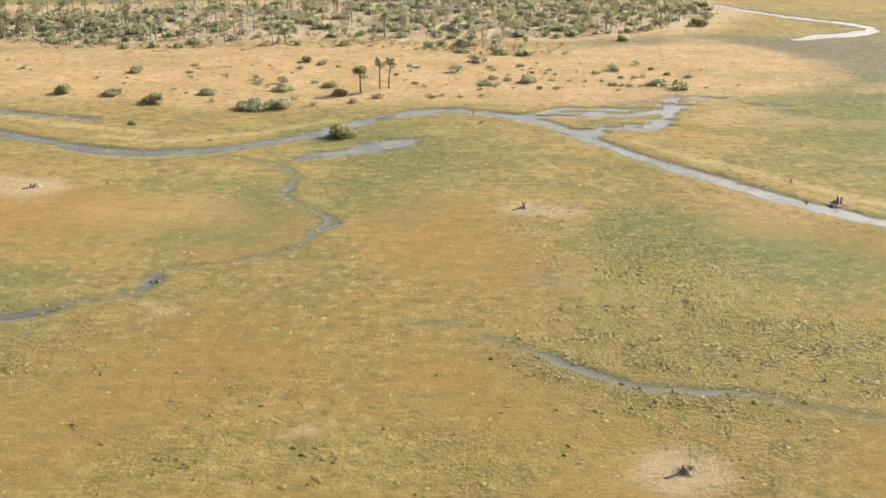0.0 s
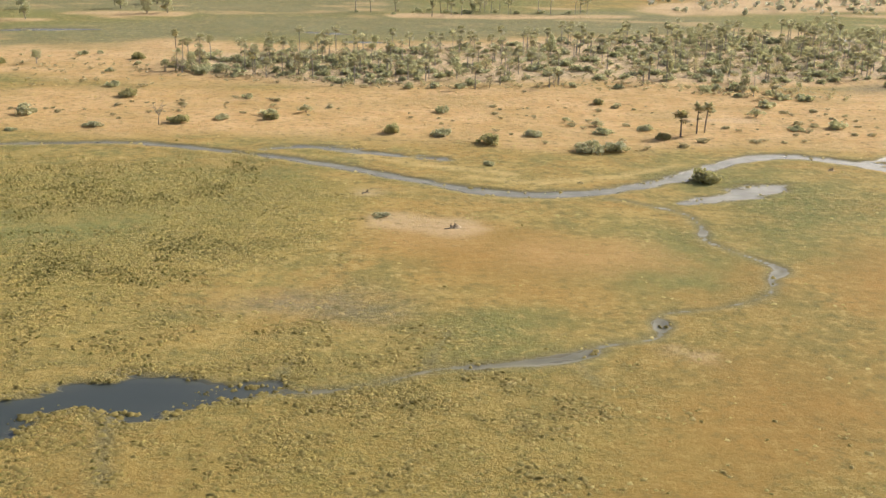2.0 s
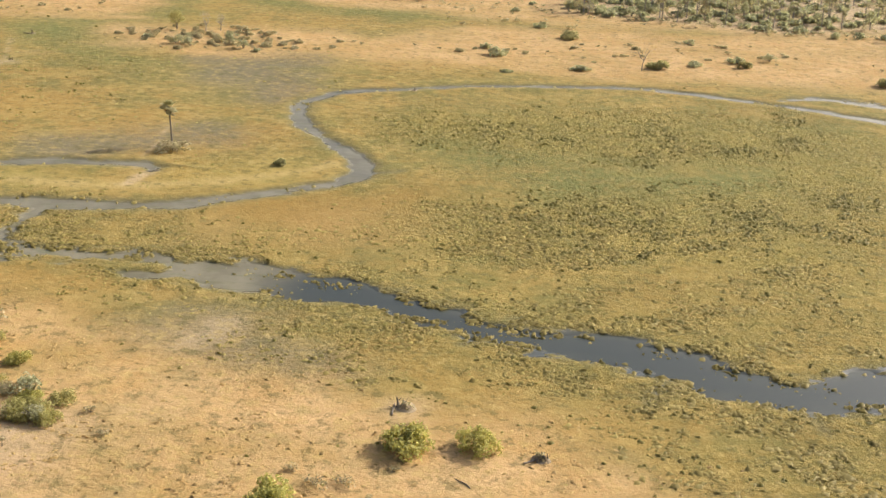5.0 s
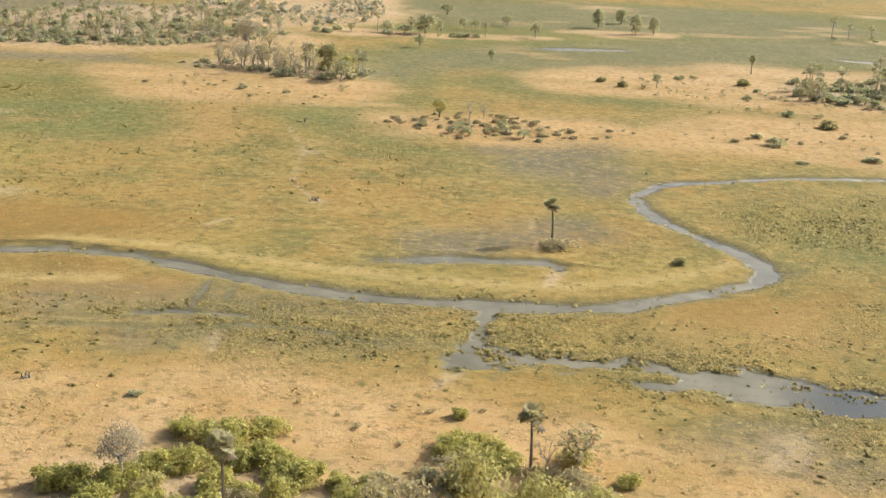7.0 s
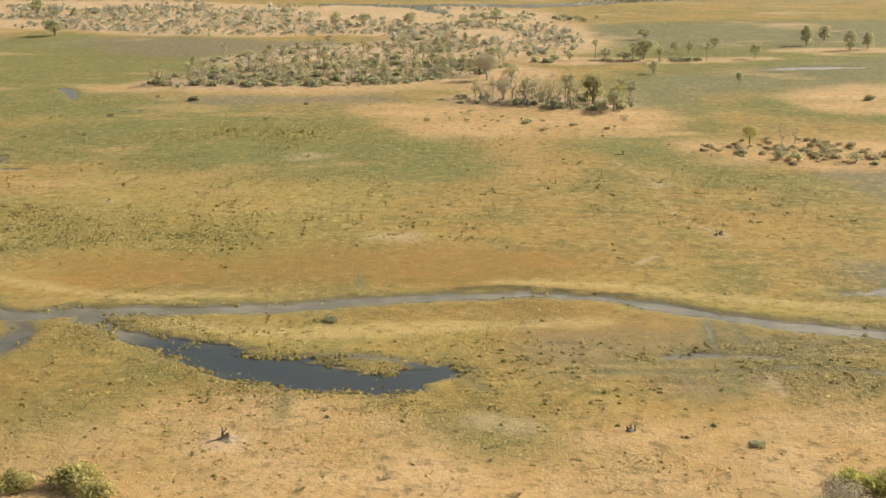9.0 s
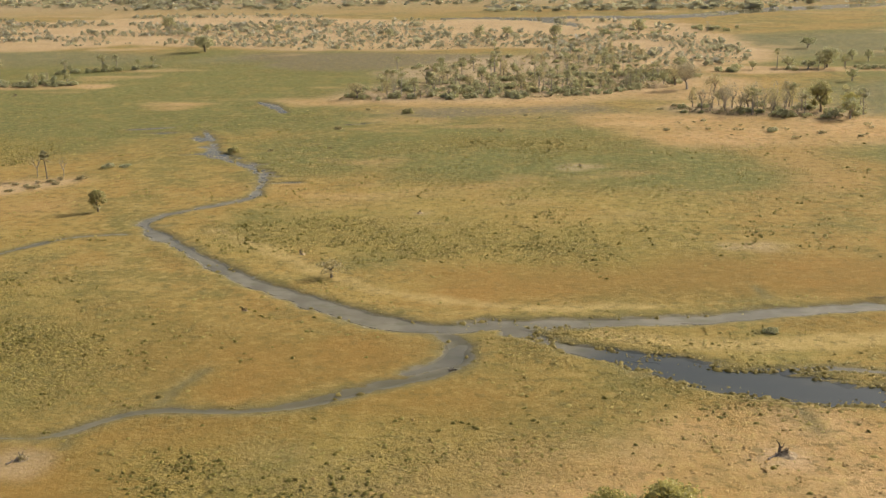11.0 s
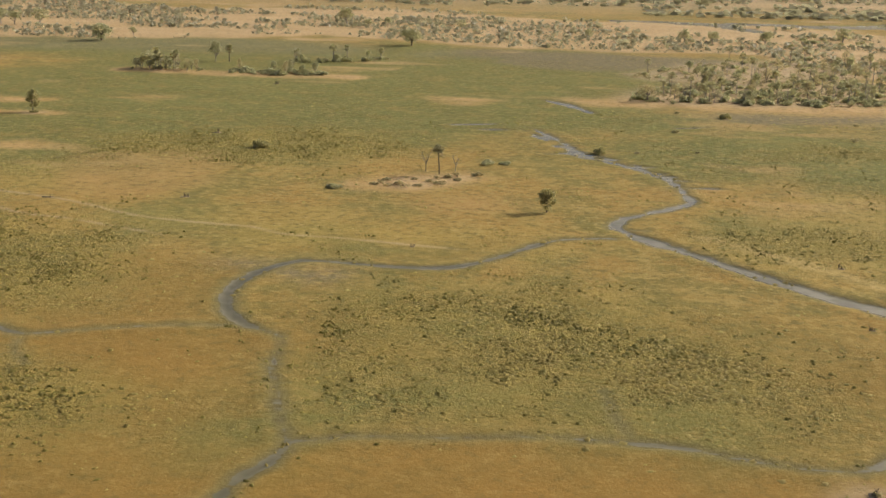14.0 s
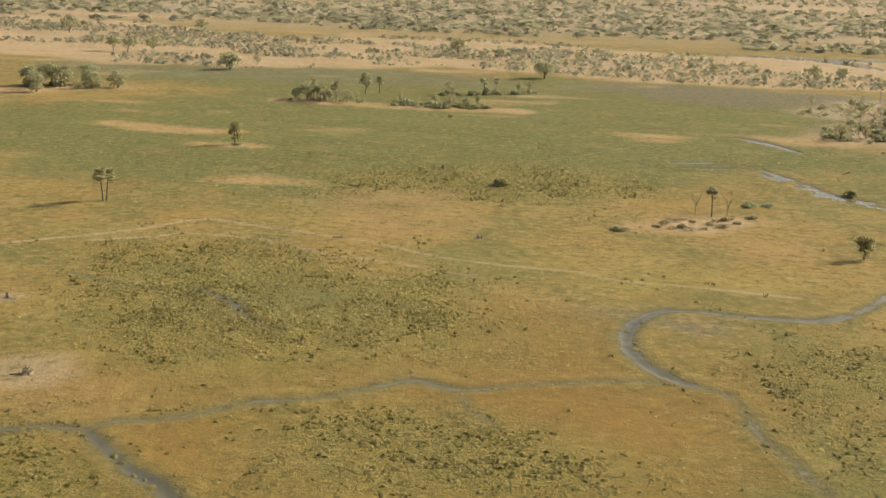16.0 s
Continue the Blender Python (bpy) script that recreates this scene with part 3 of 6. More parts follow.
# ---- materials ----
class Nodes:
    """Short names for building a node material."""

    def __init__(self, name):
        self.m = bpy.data.materials.new(name)
        self.m.use_nodes = True
        self.t = self.m.node_tree
        self.bsdf = self.t.nodes["Principled BSDF"]

    def add(self, kind, **values):
        n = self.t.nodes.new(kind)
        for k, v in values.items():
            n.inputs[k].default_value = v
        return n

    def link(self, a, b):
        self.t.links.new(a, b)

    def noise(self, scale, detail=4.0, rough=0.6, stretch=None):
        co = self.add("ShaderNodeTexCoord")
        n = self.add("ShaderNodeTexNoise", Scale=scale, Detail=detail, Roughness=rough)
        if stretch:
            mp = self.add("ShaderNodeMapping", Scale=stretch)
            self.link(co.outputs["Object"], mp.inputs["Vector"])
            self.link(mp.outputs["Vector"], n.inputs["Vector"])
        else:
            self.link(co.outputs["Object"], n.inputs["Vector"])
        return n.outputs["Fac"]

    def ramp(self, fac, low, high, a=0.0, b=1.0):
        n = self.add("ShaderNodeMapRange")
        n.inputs[1].default_value, n.inputs[2].default_value, n.inputs[3].default_value, n.inputs[4].default_value = low, high, a, b
        self.link(fac, n.inputs[0])
        return n.outputs[0]

    def times(self, a, b):
        n = self.add("ShaderNodeMath")
        n.operation = "MULTIPLY"
        for slot, v in zip(n.inputs, (a, b)):
            if isinstance(v, (int, float)):
                slot.default_value = v
            else:
                self.link(v, slot)
        return n.outputs[0]

    def mix(self, fac, a, b, blend="MIX"):
        n = self.add("ShaderNodeMix")
        n.data_type, n.blend_type = "RGBA", blend
        for slot, v in ((n.inputs[0], fac), (n.inputs[6], a), (n.inputs[7], b)):
            if isinstance(v, (int, float)):
                slot.default_value = v
            elif isinstance(v, tuple):
                slot.default_value = (*v, 1)
            else:
                self.link(v, slot)
        return n.outputs[2]

    def attribute(self, name):
        n = self.add("ShaderNodeAttribute")
        n.attribute_name = name
        return n.outputs["Fac"]

    def bump(self, fac, strength, distance):
        n = self.add("ShaderNodeBump", Strength=strength, Distance=distance)
        self.link(fac, n.inputs["Height"])
        self.link(n.outputs[0], self.bsdf.inputs["Normal"])
        self.bumped = n

    def finish(self, colour, roughness=0.9, specular=0.2):
        if isinstance(colour, tuple):
            self.bsdf.inputs["Base Color"].default_value = (*colour, 1)
        else:
            self.link(colour, self.bsdf.inputs["Base Color"])
        self.bsdf.inputs["Roughness"].default_value = roughness
        self.bsdf.inputs["Specular IOR Level"].default_value = specular
        return self.m


# Silt tones are raised in base colour to stand in for sky reflection.
SILT_SHEEN_A, SILT_SHEEN_B, PEAT = (0.165, 0.142, 0.075), (0.250, 0.215, 0.125), (0.046, 0.052, 0.040)


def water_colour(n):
    """Silty channels, clear peat-dark ponds; strong and weak sky reflection is painted in."""
    silt_sheen = n.mix(n.ramp(n.noise(0.12, 4), 0.38, 0.62), SILT_SHEEN_A, SILT_SHEEN_B)
    silt_sheen = n.mix(n.ramp(n.noise(0.55, 5, 0.7, (0.4, 1.0, 1.0)), 0.52, 0.64, 0.0, 0.6), silt_sheen, (0.140, 0.138, 0.050))
    return n.mix(n.attribute("deep"), silt_sheen, PEAT)


def ground_material():
    n = Nodes("floodplain")
    broad, middle = n.noise(0.022, 5, 0.62), n.noise(0.085, 5, 0.68)
    clump, tuft, fine = n.noise(0.33, 5, 0.7), n.noise(1.15, 5, 0.75), n.noise(4.2, 4, 0.8)
    c = n.mix(n.ramp(broad, 0.45, 0.55), (0.340, 0.216, 0.054), (0.222, 0.182, 0.046))
    c = n.mix(n.ramp(middle, 0.46, 0.60, 0.0, 0.65), c, (0.372, 0.256, 0.066))
    c = n.mix(n.ramp(clump, 0.52, 0.68, 0.0, 0.35), c, (0.190, 0.160, 0.046))
    blotch = n.noise(0.045, 5, 0.7)
    c = n.mix(n.ramp(blotch, 0.52, 0.61, 0.0, 0.65), c, (0.350, 0.214, 0.052))
    c = n.mix(n.ramp(blotch, 0.48, 0.39, 0.0, 0.70), c, (0.185, 0.160, 0.042))
    streak = n.noise(0.10, 5, 0.7, (0.85, 1.0, 1.0))
    c = n.mix(n.ramp(streak, 0.52, 0.62, 0.0, 0.50), c, (0.410, 0.296, 0.090))
    c = n.mix(n.ramp(streak, 0.46, 0.38, 0.0, 0.50), c, (0.190, 0.166, 0.050))
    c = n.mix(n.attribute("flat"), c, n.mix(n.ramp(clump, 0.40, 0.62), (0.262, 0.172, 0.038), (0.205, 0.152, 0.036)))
    c = n.mix(n.attribute("amber"), c, n.mix(n.ramp(middle, 0.4, 0.6), (0.310, 0.174, 0.036), (0.252, 0.152, 0.032)))
    c = n.mix(n.times(n.attribute("green"), n.times(n.ramp(streak, 0.62, 0.50, 0.62, 1.0), n.ramp(middle, 0.38, 0.56, 0.8, 1.0))), c, n.mix(n.ramp(clump, 0.38, 0.64), (0.200, 0.200, 0.052), (0.125, 0.140, 0.040)))
    c = n.mix(n.times(n.attribute("straw"), n.ramp(clump, 0.36, 0.58, 0.45, 1.0)), c, n.mix(n.ramp(middle, 0.42, 0.58), (0.385, 0.292, 0.072), (0.330, 0.240, 0.058)))
    c = n.mix(n.times(n.attribute("tan"), n.ramp(clump, 0.36, 0.58, 0.6, 1.0)), c, n.mix(n.ramp(middle, 0.42, 0.58), (0.440, 0.272, 0.092), (0.380, 0.236, 0.074)))
    # haze over the distant flats, put into the grass colour
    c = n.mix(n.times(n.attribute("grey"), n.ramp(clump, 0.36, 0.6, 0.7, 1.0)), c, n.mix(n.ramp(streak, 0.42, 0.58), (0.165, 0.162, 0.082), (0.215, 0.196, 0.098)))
    c = n.mix(n.times(n.attribute("dark"), n.ramp(clump, 0.36, 0.6, 0.5, 1.0)), c, (0.192, 0.158, 0.094))
    c = n.mix(n.times(n.attribute("wet"), n.ramp(clump, 0.38, 0.60, 0.5, 1.0)), c, n.mix(n.ramp(middle, 0.42, 0.58), (0.225, 0.188, 0.046), (0.305, 0.230, 0.056)))
    c = n.mix(n.times(n.attribute("sedge"), n.ramp(clump, 0.36, 0.56, 0.5, 1.0)), c, n.mix(n.ramp(middle, 0.42, 0.58), (0.245, 0.200, 0.044), (0.340, 0.256, 0.058)))
    dry = n.mix(n.ramp(middle, 0.42, 0.60), (0.590, 0.385, 0.170), (0.500, 0.305, 0.110))
    dry = n.mix(n.ramp(clump, 0.50, 0.64, 0.0, 0.7), dry, (0.405, 0.280, 0.108))
    c = n.mix(n.attribute("sand"), c, dry)
    c = n.mix(n.attribute("levee"), c, n.mix(n.ramp(clump, 0.40, 0.62), (0.530, 0.380, 0.140), (0.405, 0.300, 0.095)))
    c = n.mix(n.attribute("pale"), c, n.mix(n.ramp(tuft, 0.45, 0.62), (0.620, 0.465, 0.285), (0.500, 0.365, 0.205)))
    c = n.mix(n.attribute("litter_haze"), c, n.mix(n.ramp(clump, 0.44, 0.58), (0.560, 0.425, 0.265), (0.455, 0.345, 0.205)))
    c = n.mix(n.attribute("shore"), c, n.mix(n.ramp(clump, 0.42, 0.60), (0.180, 0.156, 0.056), (0.275, 0.228, 0.072)))
    # short drifts of straw and of green, an arm to a few metres across
    lie = n.noise(0.40, 5, 0.72)
    calm = n.times(n.ramp(n.attribute("amber"), 0.0, 1.0, 1.0, 0.30), n.ramp(n.attribute("green"), 0.0, 1.0, 1.0, 0.70))
    c = n.mix(n.times(calm, n.ramp(lie, 0.54, 0.60, 0.0, 0.75)), c, n.mix(0.6, c, (0.480, 0.350, 0.110)))
    c = n.mix(n.times(calm, n.ramp(lie, 0.46, 0.39, 0.0, 0.90)), c, n.mix(0.65, c, (0.115, 0.102, 0.030)))
    # tufts and straw in loose drifts, thickest where the grass stands rank
    rank, drift = n.attribute("rank"), n.ramp(n.noise(0.24, 4, 0.7), 0.44, 0.56, 0.10, 1.0)
    blades = n.noise(0.85, 5, 0.75)
    c = n.mix(n.times(n.times(rank, drift), n.ramp(blades, 0.48, 0.56, 0.0, 0.95)), c, n.mix(0.75, c, (0.105, 0.090, 0.028)))
    c = n.mix(n.times(n.times(rank, drift), n.ramp(tuft, 0.51, 0.59, 0.0, 0.90)), c, n.mix(0.6, c, (0.580, 0.440, 0.150)))
    c = n.mix(n.ramp(fine, 0.42, 0.62, 0.0, 0.34), c, n.mix(0.5, c, (0.110, 0.086, 0.032)))
    # bare earth of the cut bank, its shade put into the colour
    c = n.mix(n.attribute("bank"), c, (0.075, 0.056, 0.032))
    # single clumps, dark sedge and pale straw, a metre or two across
    dot, chip = n.noise(0.62, 2, 0.5), n.noise(0.47, 2, 0.5)
    open_grass = n.times(n.ramp(n.attribute("amber"), 0.0, 1.0, 1.0, 0.25), n.times(n.ramp(n.noise(0.03, 4, 0.65), 0.45, 0.58, 0.15, 1.0), n.ramp(n.attribute("flat"), 0.0, 0.6, 1.0, 0.4)))
    c = n.mix(n.times(open_grass, n.ramp(dot, 0.60, 0.66, 0.0, 0.70)), c, n.mix(0.6, c, (0.095, 0.088, 0.028)))
    c = n.mix(n.times(open_grass, n.ramp(chip, 0.61, 0.67, 0.0, 0.60)), c, n.mix(0.5, c, (0.560, 0.420, 0.160)))
    # waterlogged mud and a film of water that frays into the grass along every channel
    fray, wisp = n.noise(0.55, 5, 0.68, (0.45, 1.0, 1.0)), n.noise(1.6, 3, 0.6, (0.4, 1.0, 1.0))
    reach = n.ramp(n.attribute("wild"), 0.0, 1.0, 2.0, 9.0)
    shift = n.add("ShaderNodeMath")
    shift.operation = "MULTIPLY_ADD"
    n.link(n.mix(0.3, fray, wisp), shift.inputs[0])
    n.link(reach, shift.inputs[1])
    n.link(n.attribute("edge"), shift.inputs[2])
    line = n.add("ShaderNodeMath")
    line.operation = "MULTIPLY_ADD"
    n.link(reach, line.inputs[0])
    line.inputs[1].default_value = -0.5
    n.link(shift.outputs[0], line.inputs[2])
    damp, film = n.ramp(line.outputs[0], 1.9, 0.3, 0.0, 0.72), n.ramp(line.outputs[0], 0.40, 0.05)
    film = n.times(film, n.times(n.ramp(n.attribute("creek"), 0.0, 1.0, 1.0, 0.72), n.ramp(n.times(n.attribute("creek"), wisp), 0.45, 0.60, 1.0, 0.35)))
    c = n.mix(damp, c, n.mix(n.ramp(clump, 0.42, 0.60), (0.130, 0.112, 0.052), (0.190, 0.160, 0.066)))
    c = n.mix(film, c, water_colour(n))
    n.bump(n.mix(0.5, n.ramp(blades, 0.3, 0.7), n.ramp(tuft, 0.3, 0.7)), 0.5, 0.5)
    n.link(n.times(n.ramp(film, 0.0, 0.7, 1.0, 0.0), n.ramp(rank, 0.1, 0.8, 0.30, 0.70)), n.bumped.inputs["Strength"])
    n.bsdf.inputs["Sheen Weight"].default_value = 0.04
    n.bsdf.inputs["Sheen Roughness"].default_value = 0.45
    n.bsdf.inputs["Sheen Tint"].default_value = (1.0, 0.90, 0.70, 1)
    n.finish(c, 0.95, 0.08)
    gloss = n.times(film, n.ramp(n.attribute("creek"), 0.0, 1.0, 1.0, 0.34))
    n.link(n.ramp(gloss, 0.0, 0.8, 0.95, 0.04), n.bsdf.inputs["Roughness"])
    n.link(n.ramp(gloss, 0.0, 1.0, 0.08, 0.50), n.bsdf.inputs["Specular IOR Level"])
    return n.m


def water_material():
    n = Nodes("river_water")
    n.bump(n.noise(0.9, 3, 0.55), 0.05, 0.08)
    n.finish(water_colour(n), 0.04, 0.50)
    n.bsdf.inputs["IOR"].default_value = 1.33
    return n.m


def leaf_material(name, dark, light, dry=None):
    """Foliage whose leaves differ one by one and whose plants differ as wholes, and that lets light through."""
    n = Nodes(name)
    geo, info = n.add("ShaderNodeNewGeometry"), n.add("ShaderNodeObjectInfo")
    c = n.mix(geo.outputs["Random Per Island"], dark, light)
    c = n.mix(n.ramp(info.outputs["Random"], 0.0, 1.0, 0.0, 0.55), c, dry or light)
    thin, both = n.add("ShaderNodeBsdfTranslucent"), n.add("ShaderNodeMixShader")
    both.inputs[0].default_value = 0.5
    n.link(n.mix(0.4, c, (0.55, 0.50, 0.14)), thin.inputs["Color"])
    n.link(n.bsdf.outputs[0], both.inputs[1])
    n.link(thin.outputs[0], both.inputs[2])
    n.link(both.outputs[0], n.t.nodes["Material Output"].inputs["Surface"])
    return n.finish(c, 0.6, 0.35)


def bark_material(name, a, b):
    n = Nodes(name)
    g = n.noise(6.0, 5, 0.7, (1, 1, 0.25))
    n.bump(g, 0.5, 0.05)
    return n.finish(n.mix(n.ramp(g, 0.35, 0.65), a, b), 0.9, 0.2)


def earth_material(name, a, b):
    n = Nodes(name)
    g = n.noise(2.2, 5, 0.7)
    n.bump(g, 0.8, 0.15)
    return n.finish(n.mix(n.ramp(g, 0.35, 0.65), a, b), 0.95, 0.1)


M_GROUND, M_WATER = ground_material(), water_material()
M_LEAF = leaf_material("evergreen_leaf", (0.270, 0.255, 0.112), (0.500, 0.455, 0.215), (0.460, 0.400, 0.205))
M_LEAF_LIGHT = leaf_material("fresh_leaf", (0.330, 0.320, 0.080), (0.650, 0.600, 0.180), (0.550, 0.490, 0.150))
M_LEAF_OLIVE = leaf_material("olive_leaf", (0.330, 0.305, 0.105), (0.600, 0.540, 0.200), (0.510, 0.450, 0.180))
# Leaf colour paled and greyed to carry the haze over distant woods.
M_LEAF_HAZED = leaf_material("hazed_leaf", (0.320, 0.330, 0.195), (0.570, 0.560, 0.345), (0.500, 0.465, 0.300))
M_LEAF_DRY = leaf_material("dry_leaf", (0.340, 0.285, 0.170), (0.610, 0.515, 0.320), (0.490, 0.420, 0.265))
M_FROND = leaf_material("palm_frond", (0.360, 0.335, 0.170), (0.660, 0.600, 0.350), (0.500, 0.450, 0.240))
M_FROND_WILD = leaf_material("wild_palm_frond", (0.260, 0.250, 0.145), (0.500, 0.470, 0.300), (0.390, 0.360, 0.215))
M_SKIRT = leaf_material("dead_frond", (0.150, 0.115, 0.065), (0.290, 0.225, 0.130))
M_BARK = bark_material("bark", (0.160, 0.130, 0.098), (0.270, 0.230, 0.180))
M_DEADWOOD = bark_material("weathered_wood", (0.300, 0.265, 0.215), (0.440, 0.395, 0.330))
M_EARTH = earth_material("termite_earth", (0.270, 0.200, 0.110), (0.450, 0.350, 0.215))
M_EARTH_DARK = earth_material("dark_earth", (0.200, 0.150, 0.090), (0.360, 0.280, 0.175))
M_SEDGE = leaf_material("sedge", (0.100, 0.095, 0.022), (0.270, 0.230, 0.050))
M_DRYGRASS = leaf_material("dry_tuft", (0.390, 0.250, 0.090), (0.600, 0.400, 0.155))
M_TWIG = leaf_material("twigs", (0.330, 0.275, 0.215), (0.470, 0.405, 0.330))
M_GRASS = leaf_material("straw_grass", (0.255, 0.208, 0.056), (0.440, 0.340, 0.095))


# ---- meshes ----
def mesh(name, verts, faces, material, shade_smooth=False):
    me = bpy.data.meshes.new(name)
    me.from_pydata([tuple(v) for v in verts], [], [tuple(f) for f in faces])
    me.materials.append(material)
    if shade_smooth:
        me.shade_smooth()
    return me


def grid_faces(rows, cols):
    i = np.arange((rows - 1) * (cols - 1))
    a = (i // (cols - 1)) * cols + i % (cols - 1)
    return np.stack([a, a + 1, a + cols + 1, a + cols], 1)


def fast_mesh(name, verts, faces, material):
    """A large mesh from arrays of corners and of equal-sided faces."""
    me = bpy.data.meshes.new(name)
    k = faces.shape[1]
    me.vertices.add(len(verts))
    me.vertices.foreach_set("co", np.asarray(verts, np.float32).ravel())
    me.loops.add(faces.size)
    me.loops.foreach_set("vertex_index", faces.astype(np.int32).ravel())
    me.polygons.add(len(faces))
    me.polygons.foreach_set("loop_start", np.arange(0, faces.size, k, dtype=np.int32))
    me.polygons.foreach_set("loop_total", np.full(len(faces), k, np.int32))
    me.update(calc_edges=True)
    me.materials.append(material)
    return me


def part(name, me, parent, label="", m=None):
    ob = new(name, me)
    ob.parent = parent
    if m is not None:
        ob.matrix_basis = m
    return tagged(ob, label) if label else ob


# ---- the ground: one sheet to the horizon ----
def sandy(x, y):
    """The dry rises, whose edges wander, and the narrow strips and islets, whose edges are crisper."""
    wide = [b for b in SAND if max(p[2] for p in b) >= 15]
    slim = [b for b in SAND if max(p[2] for p in b) < 15]
    return np.maximum(zone(x, y, wide, 9, 13, 51), 0.9 * zone(x, y, slim, 4, 4, 50))



def ground_rows():
    ys, y = [-4500, -2500, -1200, -500, -150, 0, 40, 65, 80, 90], 96.0
    while y < 4900:
        ys.append(y)
        y += 0.78 if y < 270 else 0.78 * (y / 270) ** 1.7
    return np.array(ys + [5200.0])


def dark_water(x, y):
    """Where the water is dark: clear ponds, and creeks with little painted reflection."""
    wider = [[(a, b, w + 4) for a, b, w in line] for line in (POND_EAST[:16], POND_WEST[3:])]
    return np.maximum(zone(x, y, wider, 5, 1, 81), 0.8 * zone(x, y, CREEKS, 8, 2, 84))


def build_ground():
    ys = ground_rows()
    u = np.concatenate([[-9.0, -5.0, -3.0, -2.0, -1.5, -1.25, -1.1], np.linspace(-1, 1, 800), [1.1, 1.25, 1.5, 2.0, 3.0, 5.0, 9.0]])
    left, right = -595 - 0.5 * np.clip(ys, 60, None), 25 + 0.42 * np.clip(ys, 60, None)
    x = ((left + right) / 2)[:, None] + ((right - left) / 2)[:, None] * u[None, :]
    y = np.repeat(ys[:, None], len(u), 1)
    shape = x.shape
    x, y = x.ravel(), y.ravel()
    edge = water_edge(x, y)
    z = height(x, y)
    me = fast_mesh("ground", np.stack([x, y, z], 1), grid_faces(*shape), M_GROUND)
    me.shade_smooth()
    # the distance, where grey, pale and litter tones put haze into the colour
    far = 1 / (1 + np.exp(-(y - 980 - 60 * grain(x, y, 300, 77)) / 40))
    sand = sandy(x, y)
    sand = sand * np.clip(0.86 + 0.5 * grain(x * 0.45, y, 9, 59, 3), 0, 1)
    sand = np.maximum(sand, far * np.clip(2.6 * grain(x * 0.25, y, 90, 78, 4) - 0.1, 0, 1))
    sand = np.maximum(sand, 0.75 * np.clip(grain(x * 0.5, y, 26, 79, 3) * 2.2 - 0.75, 0, 1) * (y > 240) * np.clip((y - 240) / 60, 0, 1))
    marsh = zone(x, y, MARSHY, 16, 10, 83)
    sedge = zone(x, y, SEDGE, 14, 12, 71)
    green = zone(x, y, GREEN, 14, 12, 53) * (1 - sand)
    rank = np.clip(0.12 + 0.6 * marsh + 0.6 * sedge + 0.4 * green + 0.7 * grain(x, y, 14, 74, 4), 0, 1) * (1 - 0.5 * zone(x, y, AMBER, 10, 7, 55))
    amber = np.clip(zone(x, y, AMBER, 10, 7, 55) + 0.55 * np.clip(grain(x * 0.7, y, 34, 75, 3) * 3 - 0.6, 0, 1) * (y < 240), 0, 1)
    layers = {
        "sedge": sedge * 0.95 * (1 - sand),
        "wet": marsh * (1 - sand) * 0.75,
        "rank": np.clip(rank * (1 - 0.6 * sand) + 0.15 * sand, 0, 1),
        "sand": sand,
        # sand is paled with distance, as haze would do
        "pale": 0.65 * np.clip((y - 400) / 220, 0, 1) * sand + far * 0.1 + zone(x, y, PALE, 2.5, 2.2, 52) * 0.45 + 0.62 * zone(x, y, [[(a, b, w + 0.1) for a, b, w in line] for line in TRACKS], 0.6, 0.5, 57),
        "green": green,
        "dark": zone(x, y, DARK, 7, 7, 54) * (1 - 0.35 * sand),
        "amber": amber * 0.75,
        "flat": zone(x, y, FLATS, 18, 14, 97) * 0.6 * (1 - sand),
        "grey": np.maximum(zone(x, y, GREY_HAZE, 20, 14, 94) * 0.85, 0.5 * far) * (1 - sand),
        "straw": zone(x, y, STRAW, 9, 8, 92) * 0.7 * (1 - sand),
        "tan": zone(x, y, TAN, 9, 7, 93) * 0.75 * (1 - sand),
        "levee": zone(x, y, LEVEE, 1.8, 1.8, 56) * 0.85,
        "litter_haze": zone(x, y, [WOOD_PALMS, WOOD_PLAIN, WOOD_BACK, WOOD_ISLET, THICKET], 10, 9, 58) * 0.8 + far * (1 - sand) * 0.8,
        "shore": np.clip(1 - (edge - 0.6 - 1.5 * grain(x, y, 9, 61)) / 2.6, 0, 1) * 0.5,
        "bank": zone(x, y, CUT_BANK, 0.7, 0.6, 43),
        "deep": dark_water(x, y),
        "wild": zone(x, y, [POND_EAST, POND_MARSH, POND_WEST, POOL_EAST, BRAID_A, BRAID_B, SIDE_WATER, HEAD_SHALLOWS, RIVER_HEAD, POOL_PALM, LAKE_FAR], 6, 2, 89)
                + 0.45 * zone(x, y, [RIVER_WEST[:10], RIVER_BEND[14:], CREEK_SOUTH[:6], POND_NECK, POND_LINK, MARSH_A], 6, 2, 90),
        "creek": zone(x, y, CREEKS, 5, 1, 91),
    }
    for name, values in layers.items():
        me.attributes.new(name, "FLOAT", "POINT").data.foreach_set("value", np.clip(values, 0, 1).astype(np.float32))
    me.attributes.new("edge", "FLOAT", "POINT").data.foreach_set("value", edge.astype(np.float32))
    tagged(new("ground", me), "flat amber and green floodplain grass with sandy rises", "ground", kind="structure")
    # the water lies in the channels, a little under the banks
    yw = np.concatenate([np.arange(95, 330, 4.0), np.geomspace(330, 1000, 60)])
    xw = np.concatenate([[-2600, -1500, -1000], np.arange(-760, 220, 5.0), [320, 600, 1600]])
    x, y = (q.ravel() for q in np.meshgrid(xw, yw))
